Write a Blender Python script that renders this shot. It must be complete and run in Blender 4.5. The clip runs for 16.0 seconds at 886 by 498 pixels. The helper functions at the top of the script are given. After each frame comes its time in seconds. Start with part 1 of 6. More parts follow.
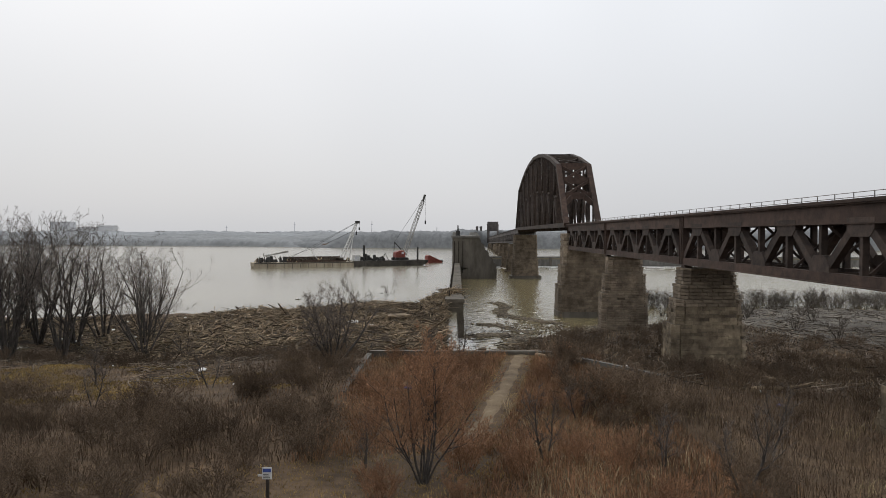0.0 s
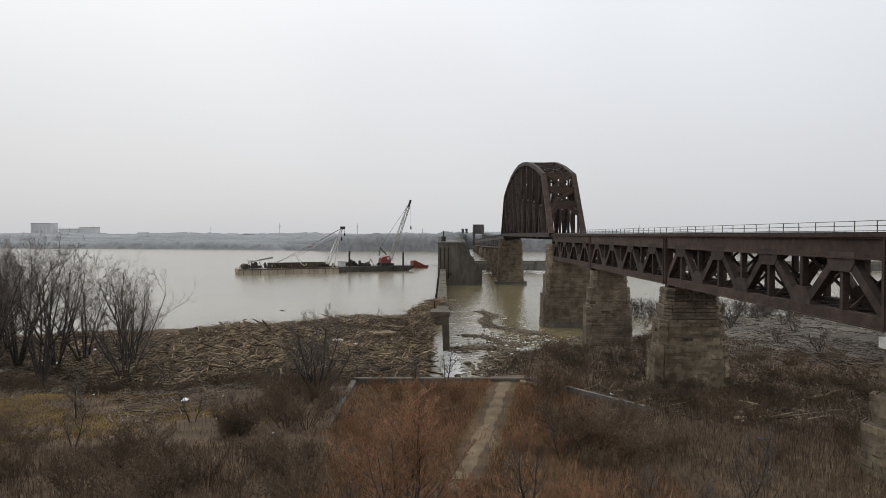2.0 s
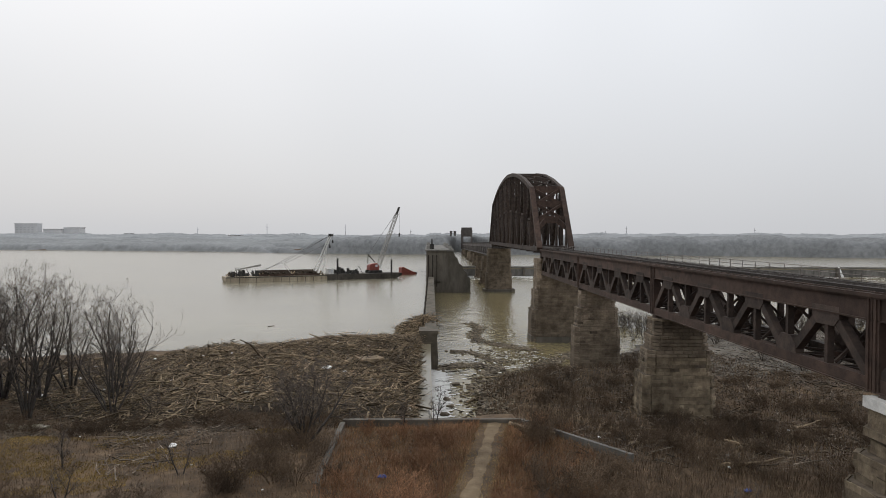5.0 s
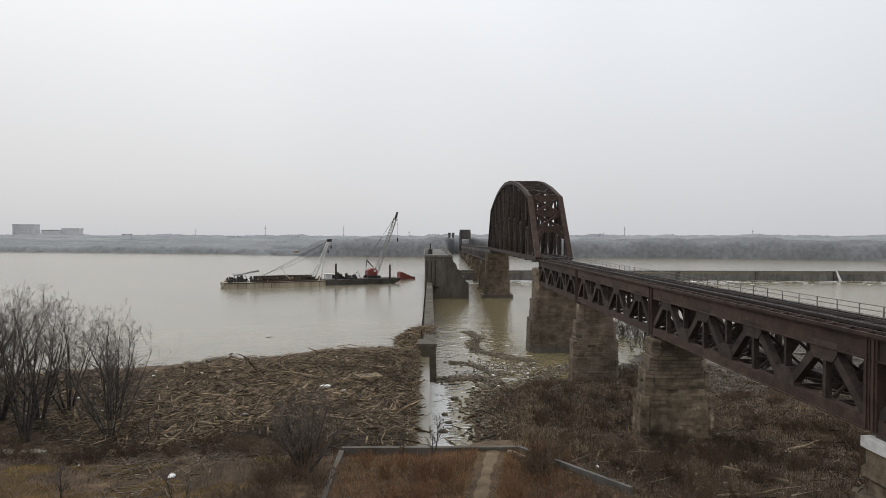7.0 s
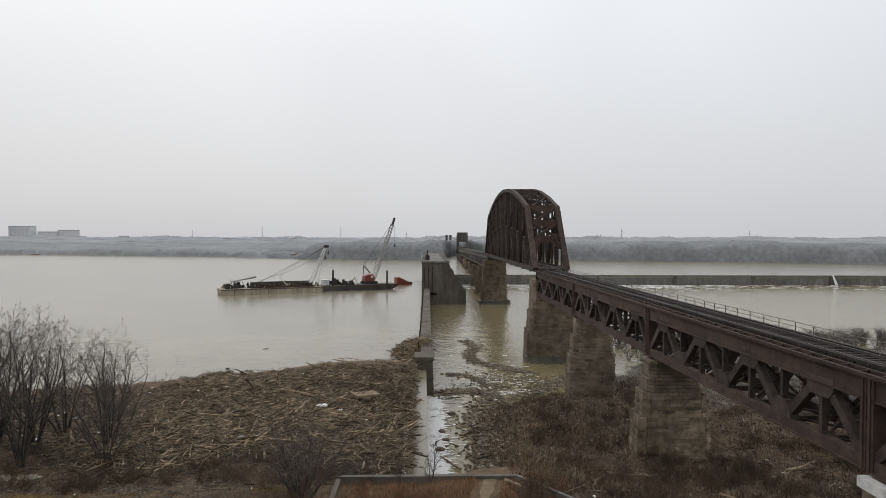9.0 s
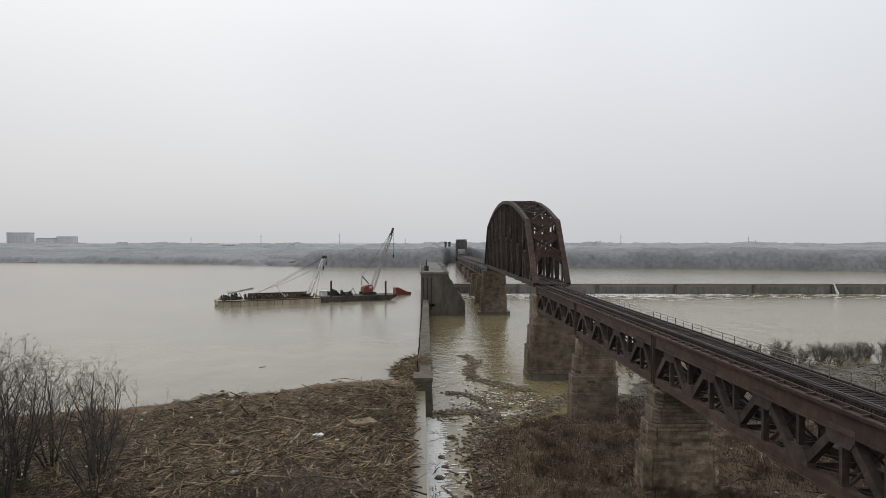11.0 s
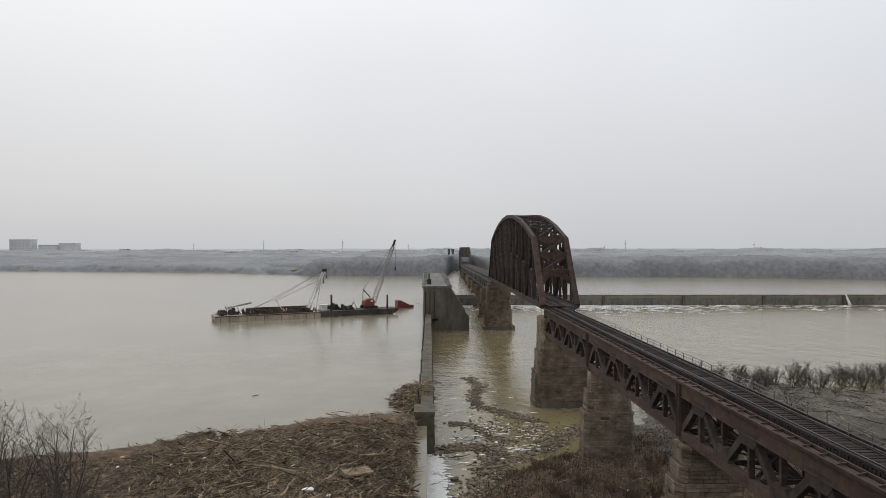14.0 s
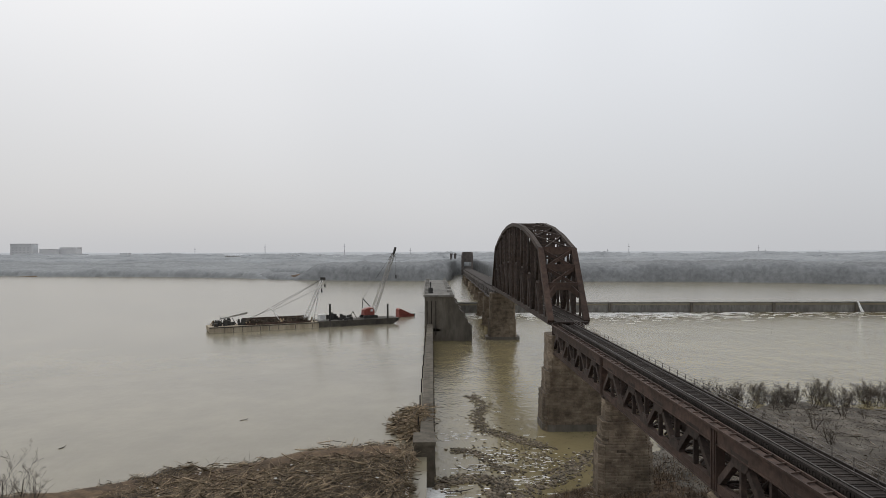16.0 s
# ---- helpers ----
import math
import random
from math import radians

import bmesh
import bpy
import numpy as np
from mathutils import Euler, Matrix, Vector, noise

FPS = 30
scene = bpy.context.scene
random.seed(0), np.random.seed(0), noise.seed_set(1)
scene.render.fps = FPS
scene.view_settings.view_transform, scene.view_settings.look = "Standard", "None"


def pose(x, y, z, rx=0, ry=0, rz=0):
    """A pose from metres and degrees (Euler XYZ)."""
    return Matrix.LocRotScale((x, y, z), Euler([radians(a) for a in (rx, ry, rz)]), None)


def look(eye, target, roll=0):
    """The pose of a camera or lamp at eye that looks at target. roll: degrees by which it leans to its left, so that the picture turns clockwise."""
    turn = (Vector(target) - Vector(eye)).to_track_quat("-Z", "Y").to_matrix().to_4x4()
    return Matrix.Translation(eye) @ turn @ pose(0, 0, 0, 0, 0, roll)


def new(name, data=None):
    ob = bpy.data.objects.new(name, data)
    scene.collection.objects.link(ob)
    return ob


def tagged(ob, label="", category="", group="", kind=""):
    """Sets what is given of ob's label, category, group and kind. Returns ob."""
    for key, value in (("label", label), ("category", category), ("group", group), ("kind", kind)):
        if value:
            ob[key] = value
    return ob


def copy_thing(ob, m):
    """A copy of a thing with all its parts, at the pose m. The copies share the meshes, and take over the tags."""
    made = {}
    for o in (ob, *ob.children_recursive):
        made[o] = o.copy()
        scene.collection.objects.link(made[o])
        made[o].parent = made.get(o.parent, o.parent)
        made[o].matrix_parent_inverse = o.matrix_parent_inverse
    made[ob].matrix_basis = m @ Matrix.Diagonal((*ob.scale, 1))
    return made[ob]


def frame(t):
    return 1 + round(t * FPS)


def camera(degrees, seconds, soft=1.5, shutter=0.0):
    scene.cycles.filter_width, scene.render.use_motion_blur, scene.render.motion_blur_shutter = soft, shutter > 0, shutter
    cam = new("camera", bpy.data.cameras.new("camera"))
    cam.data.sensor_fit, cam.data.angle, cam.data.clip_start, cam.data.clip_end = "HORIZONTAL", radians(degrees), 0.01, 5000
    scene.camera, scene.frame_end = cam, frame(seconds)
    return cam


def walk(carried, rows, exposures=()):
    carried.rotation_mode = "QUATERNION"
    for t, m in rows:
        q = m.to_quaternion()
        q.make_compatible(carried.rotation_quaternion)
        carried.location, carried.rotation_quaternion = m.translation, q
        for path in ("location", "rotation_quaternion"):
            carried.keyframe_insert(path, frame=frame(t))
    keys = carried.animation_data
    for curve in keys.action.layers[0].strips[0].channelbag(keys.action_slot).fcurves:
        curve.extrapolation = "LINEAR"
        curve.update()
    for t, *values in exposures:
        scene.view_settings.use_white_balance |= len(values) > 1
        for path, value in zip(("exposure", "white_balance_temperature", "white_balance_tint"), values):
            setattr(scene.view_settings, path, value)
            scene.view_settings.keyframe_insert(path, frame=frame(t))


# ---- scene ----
cam = camera(65.2, 16.0, soft=0.8)
PATH = [
    (0, (-0.087, 3.457, 14.291), (-0.119, 5.456, 14.248), 0.03),
    (0.5, (-0.088, 3.474, 14.688), (-0.108, 5.473, 14.646), 0.03),
    (1, (-0.102, 3.508, 15.09), (-0.11, 5.508, 15.05), 0.03),
    (1.5, (-0.057, 3.504, 15.507), (-0.057, 5.504, 15.467), 0.03),
    (2, (-0.025, 3.542, 15.941), (-0.016, 5.542, 15.9), 0.03),
    (2.5, (-0.034, 3.555, 16.381), (-0.019, 5.555, 16.339), 0.03),
    (3, (-0.042, 3.571, 16.817), (-0.02, 5.57, 16.775), 0.13),
    (3.5, (-0.067, 3.567, 17.239), (-0.042, 5.566, 17.197), 0.13),
    (4, (-0.067, 3.552, 17.668), (-0.035, 5.551, 17.626), 0.13),
    (6.5, (-0.141, 3.525, 19.903), (-0.093, 5.524, 19.861), 0.13),
    (7, (-0.122, 3.54, 20.328), (-0.074, 5.539, 20.286), 0.13),
    (7.5, (-0.128, 3.533, 20.771), (-0.076, 5.532, 20.731), 0.13),
    (8, (-0.104, 3.569, 21.206), (-0.053, 5.568, 21.165), 0.13),
    (8.5, (-0.109, 3.549, 21.669), (-0.056, 5.548, 21.628), 0.13),
    (9, (-0.101, 3.605, 22.067), (-0.045, 5.604, 22.027), 0.13),
    (11.5, (-0.059, 6.027, 24.263), (0.0, 8.026, 24.241), 0.03),
    (12, (-0.031, 6.724, 24.653), (0.028, 8.723, 24.634), 0.13),
    (12.5, (0.017, 7.528, 25.084), (0.075, 9.527, 25.067), 0.03),
    (13, (0.054, 8.525, 25.524), (0.108, 10.524, 25.509), 0.03),
    (13.5, (0.132, 9.749, 25.931), (0.185, 11.748, 25.918), 0.03),
    (14, (0.224, 11.143, 26.33), (0.273, 13.142, 26.318), -0.07),
    (14.5, (0.298, 12.691, 26.745), (0.345, 14.69, 26.735), -0.07),
    (15, (0.353, 14.329, 27.154), (0.399, 16.328, 27.145), -0.07),
    (15.5, (0.422, 16.065, 27.542), (0.466, 18.065, 27.536), -0.07),
    (16, (0.565, 17.823, 27.86), (0.607, 19.823, 27.856), -0.17),
]
walk(cam, [(t, look(eye, target, roll)) for t, eye, target, roll in PATH], ((0, 0.06), (9, 0.05), (12, 0.0), (13.5, 0.0), (16, -0.05)))


# ---- world ----
world = bpy.data.worlds.new("overcast")
scene.world = world
world.use_nodes = True
wn, wl = world.node_tree.nodes, world.node_tree.links
wn.clear()
w_out = wn.new("ShaderNodeOutputWorld")
w_bg = wn.new("ShaderNodeBackground")
w_sky = wn.new("ShaderNodeTexSky")
w_sky.sky_type = "NISHITA"
w_sky.sun_disc = False
w_sky.sun_elevation = radians(38)
w_sky.sun_rotation = radians(-25)
w_sky.dust_density = 4.0
w_dim = wn.new("ShaderNodeVectorMath")
w_dim.operation = "SCALE"
w_dim.inputs["Scale"].default_value = 0.10
w_co = wn.new("ShaderNodeTexCoord")
w_sep = wn.new("ShaderNodeSeparateXYZ")
w_ramp = wn.new("ShaderNodeValToRGB")
w_ramp.color_ramp.elements[0].position = 0.0
w_ramp.color_ramp.elements[0].color = (0.61, 0.62, 0.645, 1)
w_ramp.color_ramp.elements[1].position = 0.45
w_ramp.color_ramp.elements[1].color = (0.92, 0.945, 0.985, 1)
w_noise = wn.new("ShaderNodeTexNoise")
w_noise.inputs["Scale"].default_value = 1.6
w_noise.inputs["Detail"].default_value = 2.0
w_cl = wn.new("ShaderNodeMapRange")
w_cl.inputs["From Min"].default_value = 0.3
w_cl.inputs["From Max"].default_value = 0.7
w_cl.inputs["To Min"].default_value = 0.92
w_cl.inputs["To Max"].default_value = 1.04
w_mul = wn.new("ShaderNodeVectorMath")
w_mul.operation = "SCALE"
w_mix = wn.new("ShaderNodeMix")
w_mix.data_type = "RGBA"
w_mix.inputs["Factor"].default_value = 0.94
wl.new(w_co.outputs["Generated"], w_sep.inputs[0])
wl.new(w_sep.outputs["Z"], w_ramp.inputs["Fac"])
wl.new(w_co.outputs["Generated"], w_noise.inputs["Vector"])
wl.new(w_noise.outputs["Fac"], w_cl.inputs["Value"])
wl.new(w_ramp.outputs["Color"], w_mul.inputs[0])
wl.new(w_cl.outputs["Result"], w_mul.inputs["Scale"])
wl.new(w_sky.outputs["Color"], w_dim.inputs[0])
wl.new(w_dim.outputs["Vector"], w_mix.inputs["A"])
wl.new(w_mul.outputs["Vector"], w_mix.inputs["B"])
wl.new(w_mix.outputs["Result"], w_bg.inputs["Color"])
wl.new(w_bg.outputs["Background"], w_out.inputs["Surface"])

sun = new("sun", bpy.data.lights.new("sun", "SUN"))
sun.data.energy = 0.6
sun.data.angle = radians(40)
sun.data.color = (1.0, 0.96, 0.9)
sun.matrix_world = look((-40, 80, 80), (0, 0, 0))


# ---- materials ----
def mat(name, dark, light, scale=2.0, rough=0.85, metal=0.0, bump=0.4, grain=12.0, spread=0.0, island=0.0, big=0.25,
        specular=0.3, stretch=(1, 1, 1), third=None):
    """A weathered surface: two colours in patches, brightness drifting over metres, fine relief."""
    m = bpy.data.materials.new(name)
    m.use_nodes = True
    n, l = m.node_tree.nodes, m.node_tree.links
    p = n["Principled BSDF"]
    p.inputs["Roughness"].default_value = rough
    p.inputs["Metallic"].default_value = metal
    p.inputs["Specular IOR Level"].default_value = specular
    co = n.new("ShaderNodeNewGeometry")
    mp = n.new("ShaderNodeMapping")
    mp.inputs["Scale"].default_value = stretch
    l.new(co.outputs["Position"], mp.inputs["Vector"])
    a = n.new("ShaderNodeTexNoise")
    a.inputs["Scale"].default_value = scale
    a.inputs["Detail"].default_value = 8.0
    a.inputs["Roughness"].default_value = 0.65
    l.new(mp.outputs["Vector"], a.inputs["Vector"])
    r = n.new("ShaderNodeValToRGB")
    r.color_ramp.elements[0].position, r.color_ramp.elements[0].color = 0.36, (*dark, 1)
    r.color_ramp.elements[1].position, r.color_ramp.elements[1].color = 0.64, (*light, 1)
    if third:
        e = r.color_ramp.elements.new(0.78)
        e.color = (*third, 1)
    l.new(a.outputs["Fac"], r.inputs["Fac"])
    b = n.new("ShaderNodeTexNoise")
    b.inputs["Scale"].default_value = scale * 0.11
    b.inputs["Detail"].default_value = 3.0
    l.new(mp.outputs["Vector"], b.inputs["Vector"])
    br = n.new("ShaderNodeMapRange")
    br.inputs["From Min"].default_value, br.inputs["From Max"].default_value = 0.3, 0.7
    br.inputs["To Min"].default_value, br.inputs["To Max"].default_value = 1 - big, 1 + big
    l.new(b.outputs["Fac"], br.inputs["Value"])
    value = br.outputs["Result"]
    for amount, source, socket in ((spread, "ShaderNodeObjectInfo", "Random"), (island, "ShaderNodeNewGeometry", "Random Per Island")):
        if amount:
            o = n.new(source)
            k = n.new("ShaderNodeMapRange")
            k.inputs["To Min"].default_value, k.inputs["To Max"].default_value = 1 - amount, 1 + amount
            l.new(o.outputs[socket], k.inputs["Value"])
            mu = n.new("ShaderNodeMath")
            mu.operation = "MULTIPLY"
            l.new(value, mu.inputs[0])
            l.new(k.outputs["Result"], mu.inputs[1])
            value = mu.outputs["Value"]
    sc = n.new("ShaderNodeVectorMath")
    sc.operation = "SCALE"
    l.new(r.outputs["Color"], sc.inputs[0])
    l.new(value, sc.inputs["Scale"])
    l.new(sc.outputs["Vector"], p.inputs["Base Color"])
    if bump:
        g = n.new("ShaderNodeTexNoise")
        g.inputs["Scale"].default_value = grain
        g.inputs["Detail"].default_value = 6.0
        l.new(mp.outputs["Vector"], g.inputs["Vector"])
        bu = n.new("ShaderNodeBump")
        bu.inputs["Strength"].default_value = bump
        bu.inputs["Distance"].default_value = 0.05
        l.new(g.outputs["Fac"], bu.inputs["Height"])
        l.new(bu.outputs["Normal"], p.inputs["Normal"])
    return m


def water_mat(name, base, wave, strength, foam=0.0, rough=0.08):
    m = mat(name, [c * 0.85 for c in base], [c * 1.1 for c in base], 0.05, rough, 0.0, 0.0, big=0.12, specular=0.5)
    n, l = m.node_tree.nodes, m.node_tree.links
    p = n["Principled BSDF"]
    p.inputs["IOR"].default_value = 1.33
    co = n.new("ShaderNodeNewGeometry")
    mp = n.new("ShaderNodeMapping")
    mp.inputs["Scale"].default_value = (1.0, 0.55, 1.0)
    l.new(co.outputs["Position"], mp.inputs["Vector"])
    height = None
    for s, k in ((wave, 1.0), (wave * 0.17, 2.2)):
        t = n.new("ShaderNodeTexNoise")
        t.inputs["Scale"].default_value = s
        t.inputs["Detail"].default_value = 4.0
        l.new(mp.outputs["Vector"], t.inputs["Vector"])
        mu = n.new("ShaderNodeMath")
        mu.operation = "MULTIPLY_ADD"
        mu.inputs[1].default_value = k
        l.new(t.outputs["Fac"], mu.inputs[0])
        if height:
            l.new(height, mu.inputs[2])
        else:
            mu.inputs[2].default_value = 0.0
        height = mu.outputs["Value"]
    bu = n.new("ShaderNodeBump")
    bu.inputs["Strength"].default_value = strength
    bu.inputs["Distance"].default_value = 0.25
    l.new(height, bu.inputs["Height"])
    l.new(bu.outputs["Normal"], p.inputs["Normal"])
    return m


M_STEEL = mat("rusty_dark_steel", (0.034, 0.026, 0.022), (0.072, 0.051, 0.041), 1.6, 0.8, 0.15, 0.3, 14, spread=0.22, third=(0.105, 0.066, 0.048))
M_STEEL_RED = mat("rust_red_steel", (0.042, 0.028, 0.022), (0.08, 0.051, 0.039), 1.2, 0.8, 0.15, 0.3, 14, spread=0.15, third=(0.118, 0.068, 0.048))
M_TIE = mat("tarred_timber", (0.021, 0.016, 0.013), (0.040, 0.031, 0.026), 3.0, 0.9, 0, 0.4, 20, spread=0.2)
M_RAIL = mat("worn_rail_steel", (0.10, 0.085, 0.075), (0.20, 0.18, 0.165), 4.0, 0.5, 0.6, 0.1, 20)
M_TRACK = mat("dull_brown_rail", (0.06, 0.05, 0.045), (0.125, 0.11, 0.10), 4.0, 0.5, 0.5, 0.1, 20)
M_STONE = mat("weathered_limestone", (0.10, 0.077, 0.052), (0.25, 0.198, 0.135), 1.1, 0.92, 0, 0.9, 9, spread=0.25, big=0.5, third=(0.42, 0.35, 0.245))
M_CORE = mat("dark_mortared_stone", (0.07, 0.055, 0.04), (0.16, 0.127, 0.094), 1.1, 0.95, 0, 0.8, 6, big=0.4)
M_STONE_FAR = mat("weathered_limestone_far", (0.095, 0.073, 0.052), (0.22, 0.174, 0.126), 0.7, 0.92, 0, 0.8, 5, island=0.16, big=0.5)
M_CAP = mat("pale_capstone", (0.26, 0.25, 0.22), (0.48, 0.46, 0.40), 1.5, 0.9, 0, 0.4, 12)
M_CONC = mat("stained_concrete", (0.11, 0.104, 0.093), (0.205, 0.195, 0.178), 0.7, 0.9, 0, 0.4, 8, stretch=(1, 1, 0.35), third=(0.28, 0.27, 0.245))
M_CONC_DARK = mat("wet_dark_concrete", (0.075, 0.065, 0.052), (0.145, 0.128, 0.105), 0.5, 0.75, 0, 0.5, 6, stretch=(1, 1, 0.3))
M_DAM = mat("wet_mossy_dam_concrete", (0.055, 0.046, 0.033), (0.125, 0.106, 0.08), 0.7, 0.8, 0, 0.6, 6)
M_THICKET = mat("dead_thicket", (0.066, 0.046, 0.031), (0.165, 0.116, 0.076), 0.3, 0.95, 0, 0.0, island=0.45, big=0.4)
M_CONC_PALE = mat("pale_concrete", (0.20, 0.19, 0.17), (0.33, 0.315, 0.29), 0.8, 0.9, 0, 0.3, 10)
M_UPPER = water_mat("calm_muddy_water", (0.225, 0.197, 0.138), 0.9, 0.14, rough=0.2)
M_LOWER = water_mat("rippled_muddy_water", (0.205, 0.168, 0.088), 1.3, 0.45, rough=0.16)
M_FOAM = mat("white_water", (0.68, 0.67, 0.64), (0.9, 0.9, 0.88), 2.2, 0.6, 0, 0.8, 5, big=0.08)
M_WOOD = mat("bleached_driftwood", (0.085, 0.063, 0.040), (0.30, 0.226, 0.145), 0.9, 0.92, 0, 0.3, 18, island=0.85, big=0.3, third=(0.60, 0.48, 0.335))
M_WOOD_DULL = mat("dull_grey_driftwood", (0.065, 0.052, 0.040), (0.21, 0.17, 0.13), 0.6, 0.95, 0, 0.3, 18, island=0.8, third=(0.44, 0.385, 0.315))
M_MULCH = mat("wet_wood_litter", (0.024, 0.018, 0.013), (0.085, 0.065, 0.047), 2.6, 0.95, 0, 1.0, 7, third=(0.15, 0.12, 0.088))
M_BARK = mat("grey_bark", (0.04, 0.034, 0.03), (0.085, 0.073, 0.064), 3.0, 0.95, 0, 0.5, 16, spread=0.15)
M_TWIG = mat("brown_grey_twigs", (0.082, 0.066, 0.055), (0.165, 0.135, 0.112), 0.8, 0.95, 0, 0.0, island=0.35)
M_WILLOW = mat("red_brown_twigs", (0.165, 0.088, 0.050), (0.33, 0.182, 0.10), 0.5, 0.95, 0, 0.0, island=0.45)
M_BRUSH = mat("dead_brown_brush", (0.115, 0.068, 0.037), (0.30, 0.186, 0.098), 0.25, 0.95, 0, 0.0, island=0.6, big=0.45, third=(0.44, 0.30, 0.16))
M_BRUSH_GREY = mat("dead_grey_brush", (0.085, 0.060, 0.040), (0.235, 0.170, 0.108), 0.25, 0.95, 0, 0.0, island=0.65, big=0.5, third=(0.38, 0.29, 0.18))
M_STRAW = mat("straw_dead_grass", (0.19, 0.145, 0.082), (0.42, 0.33, 0.2), 0.3, 0.95, 0, 0.0, island=0.4, big=0.3)
M_MOSS = mat("olive_winter_grass", (0.13, 0.088, 0.034), (0.37, 0.255, 0.092), 0.35, 0.95, 0, 0.0, island=0.45, big=0.5)
M_ROCK = mat("wet_river_rock", (0.075, 0.059, 0.041), (0.215, 0.174, 0.122), 1.5, 0.7, 0, 0.5, 8, island=0.6)
M_RED = mat("faded_red_paint", (0.17, 0.045, 0.036), (0.28, 0.08, 0.062), 0.9, 0.6, 0, 0.2, 8)
M_WHITE = mat("weathered_white_paint", (0.45, 0.44, 0.42), (0.72, 0.71, 0.68), 1.5, 0.6, 0, 0.1, 10)
M_PLASTIC = mat("white_plastic", (0.70, 0.70, 0.69), (0.85, 0.85, 0.84), 3, 0.4, 0, 0.0)
M_BLUE = mat("blue_plastic", (0.02, 0.035, 0.13), (0.05, 0.08, 0.27), 3, 0.5, 0, 0.0)
M_HULL = mat("silty_barge_hull", (0.24, 0.2, 0.145), (0.42, 0.36, 0.27), 0.4, 0.85, 0, 0.3, 6, stretch=(1, 1, 0.2))
M_HULL_DARK = mat("dark_barge_hull", (0.035, 0.032, 0.028), (0.085, 0.075, 0.062), 0.5, 0.8, 0, 0.3, 6)
M_DARKMETAL = mat("dark_machinery", (0.025, 0.024, 0.023), (0.07, 0.066, 0.06), 1.0, 0.7, 0.2, 0.2, 10)
# far-shore woods: haze is painted in as a lighter grey base colour
M_WOODS = mat("haze_greyed_bare_woods", (0.185, 0.191, 0.194), (0.265, 0.270, 0.272), 0.3, 1.0, 0, 0.0, big=0.12, specular=0.0)
M_WOODS_BROWN = mat("bare_brown_woods", (0.058, 0.049, 0.041), (0.135, 0.116, 0.098), 0.2, 1.0, 0, 0.0, island=0.35, specular=0.0)
M_SILT = mat("grey_river_silt", (0.055, 0.047, 0.037), (0.145, 0.126, 0.102), 0.35, 0.85, 0, 0.8, 4, big=0.45, third=(0.27, 0.25, 0.22))
# rows farther back get paler base colours in place of haze
M_WOODS_MID = mat("haze_paled_mid_woods", (0.25, 0.257, 0.259), (0.32, 0.327, 0.328), 0.22, 1.0, 0, 0.0, big=0.12, specular=0.0)
M_WOODS_PALE = mat("haze_paled_far_woods", (0.285, 0.294, 0.300), (0.345, 0.354, 0.360), 0.15, 1.0, 0, 0.0, big=0.12, specular=0.0)
# walls and windows bleached towards the sky: haze put into the base colour
M_CITY = mat("haze_paled_buildings", (0.62, 0.63, 0.645), (0.72, 0.73, 0.74), 0.05, 1.0, 0, 0.0, spread=0.08, specular=0.0)
M_CITY_DARK = mat("haze_paled_glass_grey", (0.52, 0.53, 0.545), (0.57, 0.58, 0.595), 0.05, 0.8, 0, 0.0, specular=0.0)
# bridge steel beyond the first arch, base colour lightened in place of haze
M_STEEL_FAR = mat("haze_greyed_far_steel", (0.085, 0.075, 0.07), (0.13, 0.115, 0.107), 0.5, 0.85, 0.0, 0.2, 8)
M_FALL = mat("sheeting_silty_water", (0.52, 0.49, 0.43), (0.88, 0.87, 0.85), 1.6, 0.35, 0, 0.5, 6, big=0.1, stretch=(0.3, 2.6, 0.3))


